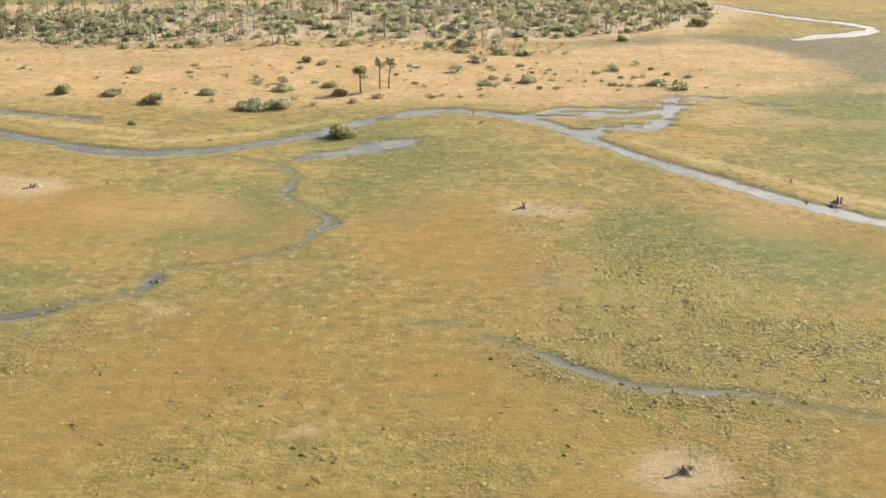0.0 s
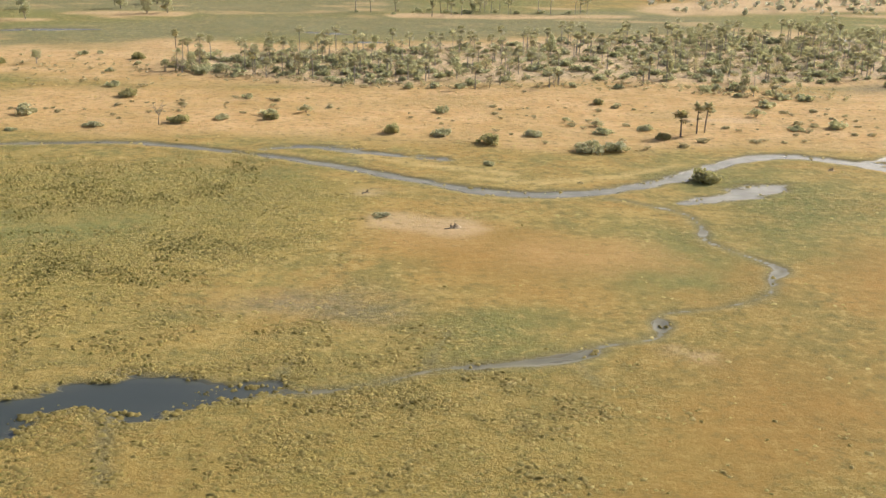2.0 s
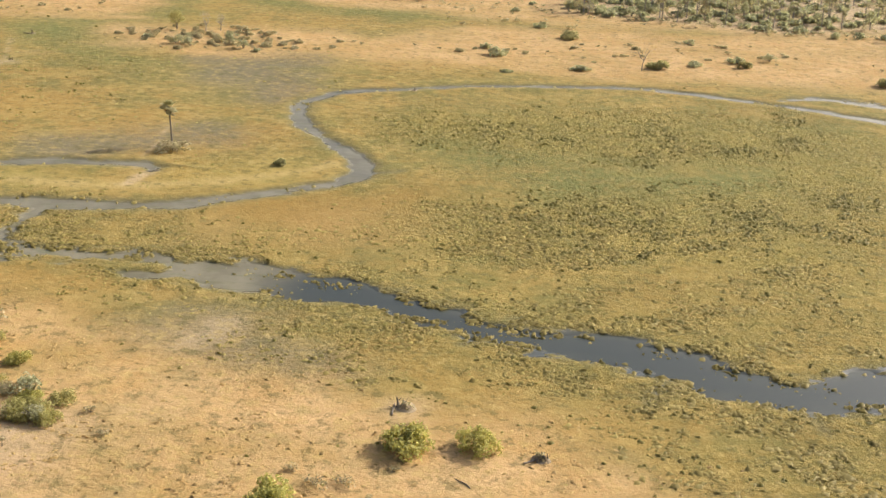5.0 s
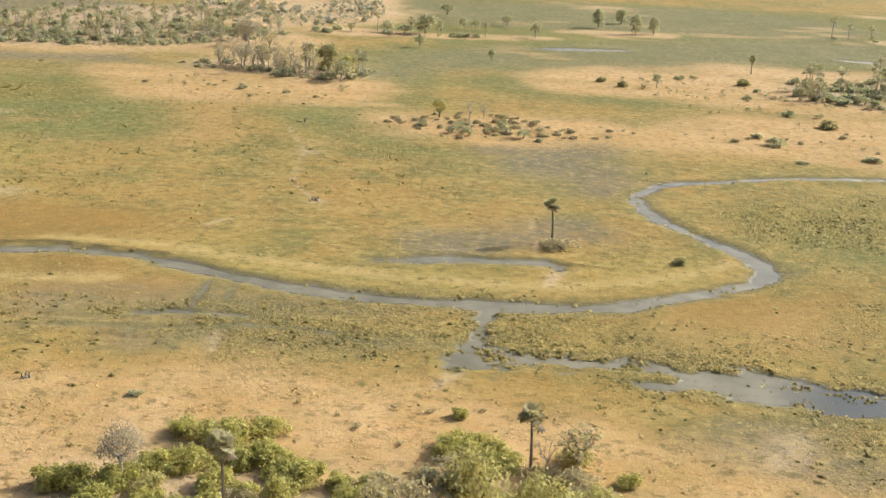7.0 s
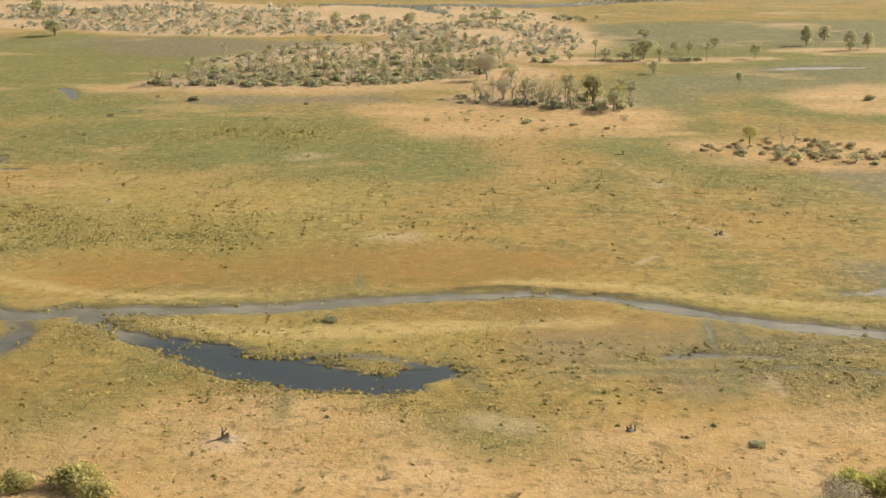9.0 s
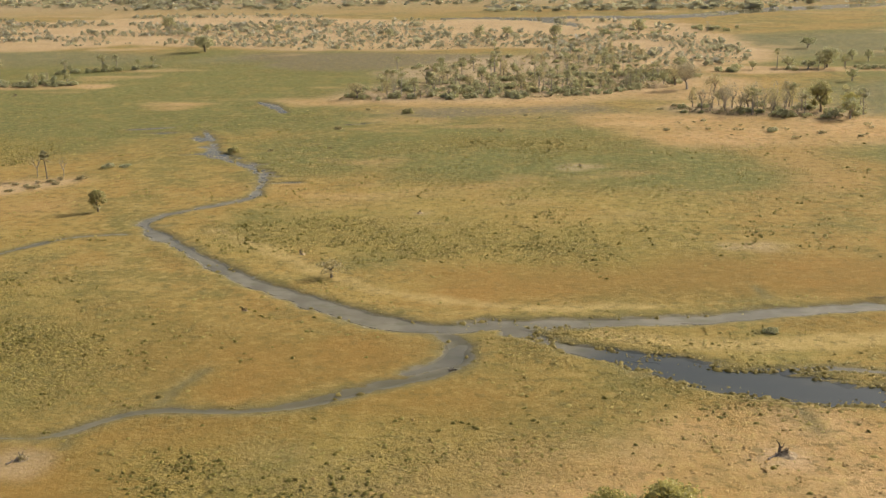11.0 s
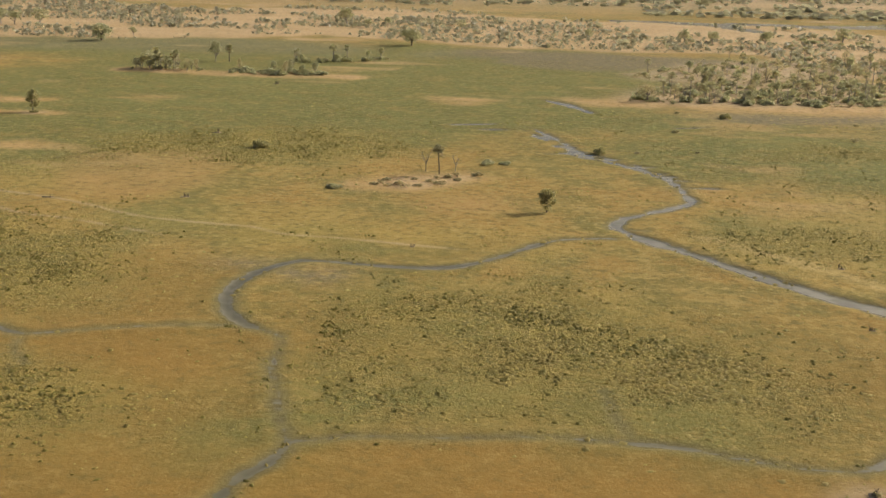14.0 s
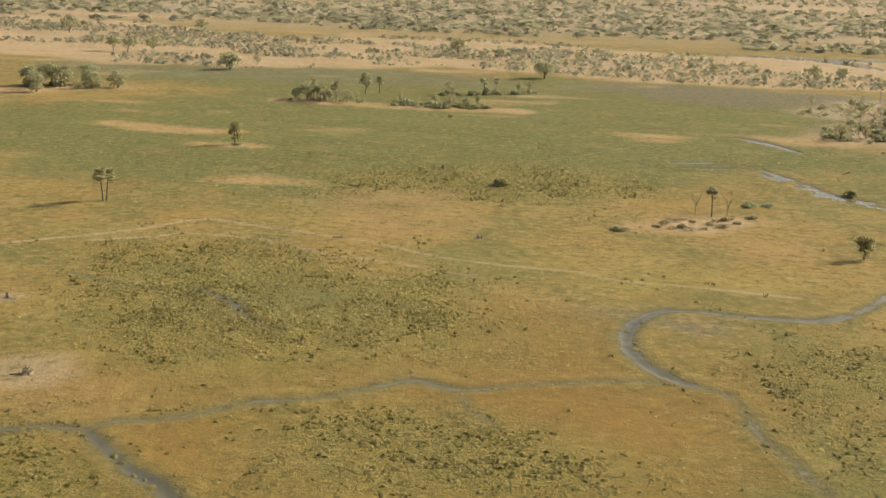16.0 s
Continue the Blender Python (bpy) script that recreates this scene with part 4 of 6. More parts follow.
    wm = fast_mesh("water", np.stack([x, y, np.full(len(x), WATER_Z)], 1), grid_faces(len(yw), len(xw)), M_WATER)
    deep = dark_water(x, y)
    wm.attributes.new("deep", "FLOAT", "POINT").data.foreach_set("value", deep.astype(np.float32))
    tagged(new("water", wm), "still grey water in winding channels and pools", "water", kind="structure")


build_ground()
rng = np.random.default_rng(7)


# ---- grass tussocks ----
def tussocks(name, label, x, y, size, tall, material):
    """Ragged tufts, each a four-sided heap with an uneven rim and a leaning top."""
    n, k = len(x), 4
    z = height(x, y) - 0.03
    ring = rng.uniform(0, 2 * np.pi, n)[:, None] + np.arange(k) * 2 * np.pi / k
    wide = size[:, None] * rng.uniform(0.35, 1.7, (n, k))
    low = np.stack([x[:, None] + wide * np.cos(ring), y[:, None] + wide * np.sin(ring), z[:, None] + tall[:, None] * rng.uniform(-0.05, 0.35, (n, k))], 2)
    top = np.stack([x + size * rng.uniform(-0.5, 0.5, n), y + size * rng.uniform(-0.5, 0.5, n), z + tall * rng.uniform(0.8, 1.25, n)], 1)[:, None]
    verts = np.concatenate([low, top], 1).reshape(-1, 3)
    one = np.array([(a, (a + 1) % k, k) for a in range(k)])
    faces = (one[None] + (np.arange(n) * (k + 1))[:, None, None]).reshape(-1, 3)
    tagged(new(name, fast_mesh(name, verts, faces, material)), label, "grass", kind="stuff")


def scatter_grass():
    n = 900000
    y = 100 + 330 * rng.random(n) ** 1.35
    x = -600 - 0.5 * y + rng.random(n) * (625 + 0.92 * y)
    edge, sand = water_edge(x, y), sandy(x, y)
    field = zone(x, y, SEDGE, 12, 10, 71)
    drift = np.clip(grain(x * 0.8, y, 3.0, 76, 3) * 3.0 + 0.05, 0, 1)
    patch = np.clip(0.4 + 2.2 * grain(x, y, 16, 72, 4), 0, 1)
    amber = np.clip(zone(x, y, AMBER, 10, 7, 55) + 0.55 * np.clip(grain(x * 0.7, y, 34, 75, 3) * 3 - 0.6, 0, 1) * (y < 240), 0, 1)
    marsh = zone(x, y, MARSHY, 16, 10, 83)
    far = np.clip(1.3 - y / 420, 0.25, 1)
    chance = (np.maximum(drift, 0.35 * field)) * (1.2 * field * np.clip(0.55 + 1.7 * grain(x, y, 10, 96, 3), 0.08, 1) + np.where(x < -300, 0.17, 0.08) * patch ** 2 + 0.12 * marsh + 0.16 * zone(x, y, SPARSE, 14, 12, 95)) * (1 - 0.8 * sand) * (1 - 0.8 * amber) * far
    keep = (rng.random(n) < chance) & (edge > 0.5)
    s = (0.13 + 0.30 * rng.random(n) ** 1.6) * np.where(x > -110, 0.72, 1.0) * (0.85 + y / 900)
    tussocks("sedge_tussocks", "dark olive sedge tussocks scattered over the floodplain", x[keep], y[keep], s[keep], s[keep] * np.where(x[keep] > -110, 0.6, 0.85), M_SEDGE)
    bright = np.clip(grain(x * 0.7, y, 4.0, 86, 3) * 3.0 + 0.25, 0, 1)
    chance = bright * (0.016 * patch + 0.34 * field + 0.78 * marsh) * (1 - 0.8 * amber) * (1 - 0.85 * sand) * far
    keep = (rng.random(n) < chance) & (edge > 0.35)
    s = 0.16 + 0.40 * rng.random(n) ** 2.0 * (0.8 + y / 800)
    tussocks("straw_tussocks", "yellow-green grass clumps over the wet floodplain", x[keep], y[keep], s[keep], 0.07 + s[keep] * 0.42, M_GRASS)
    chance = 0.38 * sand * np.maximum(drift, 0.22) * (0.35 + 0.65 * patch) * (y < 390) * far
    keep = rng.random(n) < chance
    s = (0.11 + 0.26 * rng.random(n) ** 1.8) * (0.8 + y / 700)
    tussocks("dry_tussocks", "brown dry grass tufts on the sandy rises", x[keep], y[keep], s[keep], s[keep] * 0.6, M_DRYGRASS)
    pond = zone(x, y, [POND_EAST, POND_MARSH, POND_WEST], 8, 3, 82)
    wade = zone(x, y, [POND_MARSH], 4, 2, 85) * (edge < 0.6) * 0.6 * (grain(x * 0.5, y, 5, 87, 2) > 0.0)
    brim = 0.05 * np.clip(1 - np.abs(edge + 0.35) / 1.1, 0, 1) * (grain(x * 0.5, y, 4.5, 88, 3) > 0.02) * (y < 340)
    keep = rng.random(n) < wade + brim + 0.9 * pond * np.clip(1 - np.abs(edge + 0.5) / 2.6, 0, 1) * (grain(x * 0.6, y, 3.4, 73, 3) > 0.05)
    s = rng.uniform(0.22, 0.7, n)
    tussocks("reed_tussocks", "yellow-green reeds standing along the water's edges", x[keep], y[keep], s[keep], s[keep] * 0.1 + 0.30 - np.clip(edge[keep], -0.2, 0.3) * 0.6, M_GRASS)


scatter_grass()


# ---- plants ----
def leaf_cloud(rng, lobes, count, leaf, core=True):
    """Corners and faces of a crown: many small leaves over rough lobes (x, y, z, radius)."""
    lobes = np.array(lobes, float)
    pick = rng.choice(len(lobes), count, p=lobes[:, 3] ** 2 / (lobes[:, 3] ** 2).sum())
    way = rng.normal(size=(count, 3))
    way[:, 2] = np.abs(way[:, 2]) * 1.0 - 0.35
    way /= np.linalg.norm(way, axis=1)[:, None]
    c = lobes[pick, :3] + way * (lobes[pick, 3] * rng.uniform(0.55, 1.42, count))[:, None]
    c[:, 2] = np.maximum(c[:, 2], leaf * 0.4)
    normal = way + rng.normal(size=(count, 3)) * 0.55
    normal /= np.linalg.norm(normal, axis=1)[:, None]
    side = np.cross(normal, rng.normal(size=(count, 3)))
    side /= np.linalg.norm(side, axis=1)[:, None] + 1e-9
    up = np.cross(normal, side)
    s = leaf * rng.uniform(0.6, 1.35, count)[:, None]
    verts = np.stack([c - side * s, c - up * s * 0.8 + normal * s * 0.25, c + side * s, c + up * s * 0.8 + normal * s * 0.25], 1).reshape(-1, 3)
    faces = [tuple(range(4 * k, 4 * k + 4)) for k in range(count)]
    verts = list(map(tuple, verts))
    if core:
        for x, y, z, r in lobes:
            base, seg = len(verts), 5
            for ring, (h, w) in enumerate(((-0.40, 0.74), (0.35, 0.76))):
                for k in range(seg):
                    a = 2 * np.pi * k / seg + ring * 0.4
                    q = r * rng.uniform(0.45, 0.75)
                    verts.append((x + q * w * np.cos(a), y + q * w * np.sin(a), max(z + r * h, 0.02)))
            verts.append((x, y, z + r * 0.7))
            for ring in range(1):
                for k in range(seg):
                    a, b = base + ring * seg + k, base + ring * seg + (k + 1) % seg
                    faces.append((a, b, b + seg, a + seg))
            faces += [(base + seg + k, base + seg + (k + 1) % seg, base + 2 * seg) for k in range(seg)]
    return verts, faces


def tube(points, sides=6):
    """Corners and faces of a tapering round limb through points (x, y, z, radius)."""
    verts, faces = [], []
    p = np.array(points, float)
    for k, (x, y, z, r) in enumerate(p):
        d = p[min(k + 1, len(p) - 1), :3] - p[max(k - 1, 0), :3]
        d = d / (np.linalg.norm(d) + 1e-9)
        a = np.cross(d, (0.31, 0.95, 0.12))
        a /= np.linalg.norm(a)
        b = np.cross(d, a)
        for s in range(sides):
            t = 2 * np.pi * s / sides
            verts.append(tuple(np.array((x, y, z)) + r * (np.cos(t) * a + np.sin(t) * b)))
    for k in range(len(p) - 1):
        for s in range(sides):
            i, j = k * sides + s, k * sides + (s + 1) % sides
            faces.append((i, j, j + sides, i + sides))
    faces.append(tuple(range((len(p) - 1) * sides, len(p) * sides)))
    return verts, faces


def joined(pieces):
    verts, faces = [], []
    for v, f in pieces:
        faces += [tuple(i + len(verts) for i in q) for q in f]
        verts += list(v)
    return verts, faces


def stems(rng, count, reach, high, thick, sides=4):
    out = []
    for k in range(count):
        a = rng.uniform(0, 2 * np.pi)
        r = reach * rng.uniform(0.3, 1.0)
        h = high * rng.uniform(0.6, 1.0)
        out.append(tube([(0.03 * np.cos(a), 0.03 * np.sin(a), -0.12, thick), (0.45 * r * np.cos(a + 0.2), 0.45 * r * np.sin(a + 0.2), h * 0.6, thick * 0.7), (r * np.cos(a), r * np.sin(a), h, thick * 0.25)], sides))
    return joined(out)


def branches(rng, base, high, spread, thick, levels=2, count=5, sides=5):
    """A bare branching frame: a trunk, its limbs and their twigs."""
    trunk_top = np.array((rng.uniform(-0.1, 0.1) * high, rng.uniform(-0.1, 0.1) * high, high * 0.5))
    out = [tube([(0, 0, -0.15, thick * 1.3), (0, 0, base, thick), (*trunk_top, thick * 0.7)], sides)]
    for k in range(count):
        a = 2 * np.pi * k / count + rng.uniform(-0.5, 0.5)
        z0 = rng.uniform(0.55, 1.0)
        start = trunk_top * z0
        tip = np.array((spread * np.cos(a), spread * np.sin(a), high * rng.uniform(0.72, 1.0)))
        bend = (start + tip) / 2 + np.array((0, 0, -0.06 * high)) + rng.normal(size=3) * 0.05 * high
        out.append(tube([(*start, thick * 0.55), (*bend, thick * 0.38), (*tip, thick * 0.12)], sides))
        if levels > 1:
            for j in range(3):
                f = rng.uniform(0.3, 0.8)
                s = bend + (tip - bend) * f
                e = s + (rng.normal(size=3) * 0.16 + np.array((0.12 * np.cos(a), 0.12 * np.sin(a), 0.12))) * high
                out.append(tube([(*s, thick * 0.22), (*e, thick * 0.06)], 4))
    return joined(out)


def bush_meshes(seed, leaves, leaf, material, tall=0.62, core=True):
    """A spreading bush about 2 wide with an uneven outline: its crown and its stems."""
    r = np.random.default_rng(seed)
    lobes = [(0, 0, tall * 0.42, tall * 0.50)]
    for k in range(11):
        a = 2 * np.pi * k / 11 + r.uniform(-0.4, 0.4)
        d = r.uniform(0.30, 0.80)
        s = r.uniform(0.16, 0.36)
        lobes.append((d * np.cos(a), d * np.sin(a), max(s * 0.7, r.uniform(0.15, 0.85) * tall * (1.25 - 0.8 * d)), s))
    for k in range(4):
        lobes.append((r.uniform(-0.45, 0.45), r.uniform(-0.45, 0.45), tall * r.uniform(0.7, 1.05), r.uniform(0.15, 0.28)))
    crown = mesh("crown", *leaf_cloud(r, lobes, leaves, leaf, core), material)
    return crown, mesh("woody_base", *stems(r, 6, 0.45, tall * 0.8, 0.035), M_BARK)


def scrub_meshes(seed, leaves, leaf, material, limbs=8):
    """A low, thin, dry shrub about 2 wide, with gaps."""
    r = np.random.default_rng(seed)
    lobes = [(r.uniform(-0.6, 0.6), r.uniform(-0.5, 0.5), r.uniform(0.25, 0.6), r.uniform(0.22, 0.4)) for _ in range(6)]
    crown = mesh("crown", *leaf_cloud(r, lobes, leaves, leaf, core=False), material)
    return crown, mesh("woody_base", *stems(r, limbs, 0.8, 0.85, 0.03), M_BARK)


def tree_meshes(seed, leaves, leaf, material, crown_from=0.14, bark=None, core=True):
    """A tree 1 high and about 0.95 wide: its crown and its trunk with limbs."""
    r = np.random.default_rng(seed)
    lobes = [(0, 0, 0.66, 0.26)]
    for k in range(10):
        a = 2 * np.pi * k / 10 + r.uniform(-0.4, 0.4)
        low = r.random()
        d = r.uniform(0.20, 0.33) * (1 - 0.25 * abs(low - 0.45))
        lobes.append((d * np.cos(a), d * np.sin(a), crown_from + 0.10 + low * (0.74 - crown_from), r.uniform(0.13, 0.20)))
    lobes += [(r.uniform(-0.14, 0.14), r.uniform(-0.14, 0.14), r.uniform(0.80, 0.90), 0.12) for _ in range(3)]
    crown = mesh("crown", *leaf_cloud(r, lobes, leaves, leaf, core), material)
    return crown, mesh("trunk", *branches(r, 0.16, 0.85, 0.28, 0.04, 1, 5), bark or M_BARK)


def palm_leaf(seed):
    """One fan leaf on its stalk, pointing along +x, about 1 long."""
    r = np.random.default_rng(seed)
    verts, faces = tube([(0, 0, 0, 0.035), (0.25, 0, 0.08, 0.028), (0.5, 0, 0.10, 0.02)], 4)
    n = 11
    for k in range(n):
        a = (k / (n - 1) - 0.5) * 3.6
        l = 0.56 * (1 - 0.28 * abs(k / (n - 1) - 0.5) * 2) * r.uniform(0.85, 1.1)
        tip = np.array((0.5 + l * np.cos(a), l * np.sin(a), 0.10 - 0.45 * l * l + r.uniform(-0.04, 0.04)))
        wide = 0.075
        mid = np.array((0.5, 0, 0.10)) + (tip - np.array((0.5, 0, 0.10))) * 0.55 + np.array((0, 0, 0.035))
        off = np.array((-np.sin(a), np.cos(a), 0)) * wide
        b = len(verts)
        verts += [(0.5, 0, 0.10), tuple(mid - off + np.array((0, 0, -0.03))), tuple(mid), tuple(mid + off + np.array((0, 0, -0.03))), tuple(tip)]
        faces += [(b, b + 1, b + 2), (b, b + 2, b + 3), (b + 1, b + 4, b + 2), (b + 2, b + 4, b + 3)]
    return mesh("frond", verts, faces, M_FROND)


def small_crown(seed, count=18, material=None):
    """A whole palm crown in one mesh, for palms in the woods; leaves about 1.2 long."""
    r = np.random.default_rng(seed)
    verts, faces = [], []
    for k in range(count):
        a, lift = r.uniform(0, 2 * np.pi), r.uniform(-0.7, 1.2)
        d = np.array((np.cos(a) * np.cos(lift), np.sin(a) * np.cos(lift), np.sin(lift)))
        side = np.array((-np.sin(a), np.cos(a), 0))
        c = d * r.uniform(0.45, 0.6)
        b = len(verts)
        verts += [(0, 0, 0), tuple(c - 0.05 * side), tuple(c + 0.05 * side)]
        faces.append((b, b + 1, b + 2))
        up = np.cross(d, side)
        for j in range(6):
            t = (j / 5 - 0.5) * 3.4
            tip = c + 0.55 * r.uniform(0.8, 1.1) * (d * np.cos(t) + side * np.sin(t)) - np.array((0, 0, 0.12))
            g = len(verts)
            e = (d * -np.sin(t) + side * np.cos(t)) * 0.10
            m = c + (tip - c) * 0.55
            verts += [tuple(c), tuple(m - e), tuple(tip), tuple(m + e + up * 0.03)]
            faces.append((g, g + 1, g + 2, g + 3))
    return mesh("crown", verts, faces, material or M_FROND_WILD)


def palm_trunk(seed, high, thick, lean, bark=None):
    r = np.random.default_rng(seed)
    a = r.uniform(0, 2 * np.pi)
    pts = []
    for k in range(8):
        f = k / 7
        s = lean * f * f
        pts.append((s * np.cos(a), s * np.sin(a), -0.2 + (high + 0.2) * f, thick * (1.35 - 0.55 * f + (0.12 if k % 2 else 0))))
    return mesh("trunk", *tube(pts, 6), bark or M_BARK), Vector((lean * math.cos(a), lean * math.sin(a), high))


def at(x, y, sink=0.06):
    return float(height(np.array([float(x)]), np.array([float(y)]))[0]) - sink


def thing(name, label, category, group, parts, x, y, scale=1.0, turn=0.0, sink=0.06):
    """A thing on the ground: an empty at its foot with the given meshes as its parts. scale: one number or three."""
    ob = new(name)
    ob.empty_display_size = 0.2
    sc = scale if isinstance(scale, tuple) else (scale,) * 3
    ob.matrix_basis = Matrix.LocRotScale((x, y, at(x, y, sink)), Euler((0, 0, turn)), sc)
    for pname, me in parts:
        part(pname, me, ob)
    return tagged(ob, label, category, group)


# ---- bushes on the northern rise and on the plain ----
def lot(kind, count, first, *args, **more):
    return [kind(first + k, *args, **more) for k in range(count)]


BUSHES = lot(bush_meshes, 4, 100, 620, 0.108, M_LEAF, core=False)
BUSHES_LIGHT = lot(bush_meshes, 4, 110, 560, 0.108, M_LEAF_HAZED, core=False)
BUSHES_NEAR = lot(bush_meshes, 4, 120, 1500, 0.062, M_LEAF_LIGHT, core=False)
BUSHES_NEAR_DARK = lot(bush_meshes, 3, 126, 1400, 0.062, M_LEAF_OLIVE, core=False)
BUSHES_DRY = lot(bush_meshes, 4, 136, 220, 0.14, M_LEAF_DRY, core=False)
TREES_TWIG = lot(tree_meshes, 2, 180, 2600, 0.016, M_TWIG, 0.3, bark=M_DEADWOOD, core=False)
TREES_PALE = lot(tree_meshes, 3, 240, 1500, 0.026, M_LEAF_OLIVE, 0.3, core=False)
BUSHES_NEAR_DRY = lot(bush_meshes, 3, 146, 1000, 0.060, M_LEAF_DRY, core=False)
BUSHES_FAR = lot(bush_meshes, 3, 130, 110, 0.19, M_LEAF_HAZED, core=False)
SCRUB = lot(scrub_meshes, 5, 140, 170, 0.085, M_LEAF_DRY)
SCRUB_GREEN = lot(scrub_meshes, 3, 150, 260, 0.085, M_LEAF_HAZED)
TREES = lot(tree_meshes, 4, 160, 900, 0.038, M_LEAF)
TREES_HAZED = lot(tree_meshes, 4, 186, 900, 0.042, M_LEAF_HAZED, 0.08, core=False)
TREES_LIGHT = lot(tree_meshes, 3, 166, 800, 0.038, M_LEAF_LIGHT, 0.12)
TREES_FAR = lot(tree_meshes, 4, 170, 260, 0.060, M_LEAF_HAZED, 0.24, bark=M_DEADWOOD, core=False)
TREES_GREY = lot(tree_meshes, 4, 190, 260, 0.026, M_TWIG, 0.10, bark=M_DEADWOOD, core=False)
TREES_DRY = lot(tree_meshes, 3, 176, 420, 0.036, M_LEAF_DRY, 0.2, core=False)


def plants(kinds, places, name, label, category, group, flat=1.0, seed=1):
    r = np.random.default_rng(seed)
    for x, y, wide in places:
        k = kinds[r.integers(len(kinds))]
        s = wide / 2
        thing(name, label, category, group, (("crown", k[0]), ("woody_base", k[1])), x, y, (s * r.uniform(0.95, 1.1), s * r.uniform(0.9, 1.05), s * flat * r.uniform(0.9, 1.15)), r.uniform(0, 6.28))


plants(BUSHES, [(-163, 370, 6.7), (-140, 332, 6.3), (-115, 339, 5.0), (-80, 324, 5.4), (-54, 313, 7.0), (-5, 323, 4.8), (-16, 373, 4.4), (132, 455, 8.0), (94, 418, 5.1), (-222, 427, 4.7), (-177, 444, 6.0)],
       "round_bush", "dense dark green bush on pale dry grass", "bush", "bushes on the northern rise", 1.0, 11)
plants(BUSHES_LIGHT, [(-129, 338, 5.0), (-66, 322, 6.8), (-41, 324, 6.2), (-21, 329, 5.6), (-28, 306, 8.0), (-21, 306.5, 8.0), (-8, 335, 5.0), (37, 339, 5.1), (-162, 324, 5.0)],
       "low_bush", "low grey-green spreading bush on pale dry grass", "bush", "bushes on the northern rise", 0.72, 12)
plants(BUSHES, [(-4, 276, 7.4)], "river_bush", "large round dark green bush at the river's edge", "bush", "", 1.05, 13)
plants(BUSHES, [(-609, 330, 5.6), (-511, 343, 4.7), (-470, 418, 4.8), (-229, 436, 4.6), (-225, 222, 3.2)], "plain_bush", "single dark green bush on the open plain", "bush", "bushes on the plain", 0.9, 14)
plants(BUSHES_LIGHT, [(-80, 241, 3.8), (-55, 289, 3.2), (-371, 190, 3.0), (-306, 148, 2.4), (-575, 282, 4.0), (-541, 320, 4.4), (-536, 321, 3.6), (18, 364, 2.9), (-182, 317, 3.6)],
       "small_bush", "small olive bush in the dry grass", "bush", "bushes on the plain", 0.6, 15)
plants(BUSHES_NEAR_DRY, [(-247.5, 227.5, 8.8)], "palm_foot_bush", "brown dry brush heap at the foot of a lone palm", "bush", "", 0.5, 16)
plants(BUSHES_NEAR, [(-191, 118.5, 6.8), (-183, 119.5, 5.4), (-204, 106, 6.0), (-184, 104, 3.8)], "sand_bush", "bright green rounded bush on yellow dry grass", "bush", "bushes on the southern rise", 1.05, 17)
plants(BUSHES_NEAR_DARK, [(-397, 127, 5.6), (-390, 128.5, 7.0), (-386, 126, 5.0)], "thicket_bush", "dark green thicket bush on yellow dry grass", "bush", "bushes on the southern rise", 0.9, 18)
plants(BUSHES_DRY, [(-192, 128, 2.0), (-176, 118.2, 1.6), (38, 118.5, 1.4), (-663, 159, 2.0), (-473, 133, 1.6)], "mound_shrub", "brown dry shrub on a termite mound", "shrub", "dry shrubs", 1.1, 20)
plants(SCRUB, [(-200, 110, 3.0), (-197, 110.5, 2.6), (-199, 103, 3.2), (-192, 113.5, 1.6), (-203, 112.5, 2.2), (-194, 108, 1.4), (-336, 131, 1.6), (-352, 134, 1.8), (-362, 130, 1.5), (-340, 140, 1.4),
               (-558, 286, 3.6), (-565, 290, 3.0), (-547, 302, 3.4), (-562, 287, 2.2), (-552, 298, 2.6), (-433, 381, 3.6), (-610, 327, 3.0)],
       "dry_shrub", "low brown half-dry shrub on sandy grass", "shrub", "dry shrubs", 0.75, 19)


plants(BUSHES_DRY, [(-560, 289, 3.0), (-555, 288, 2.4), (-550, 292, 3.2), (-546, 297, 2.6), (-553, 294, 2.2), (-564, 293, 2.8), (-557, 296, 2.0), (-549, 300, 3.0), (-542, 304, 3.4), (-566, 288, 2.4)],
       "islet_shrub", "grey-brown dry shrub on a small sandy islet", "shrub", "brush on the palm islet", 0.8, 37)
plants(BUSHES, [(-702, 374, 3.4)], "foot_bush", "dark bush at the foot of a lone tree", "bush", "", 0.6, 38)


RISE = "small grey-brown shrub on the dry northern rise"
plants(BUSHES_DRY, [(72, 344.5, 1.6), (74, 339, 3), (79, 350, 2.4), (79, 338, 2.6), (85, 339, 3), (92, 339.5, 1.2), (16, 366.7, 2.4), (20, 321, 3.2), (28, 321, 2), (34.5, 331.6, 2), (40, 347, 3.4), (53, 357, 2.4), (59.5, 354, 1.4),
                    (51, 368, 3.2), (-67, 320, 3.2), (-47, 325, 1.8), (-1.5, 313.8, 3.2), (5, 320, 3.8), (-17.8, 362, 2.2), (-48, 360.7, 1.8), (-34.6, 272, 1.6)], "rise_shrub", RISE, "shrub", "shrubs on the northern rise", 0.8, 61)
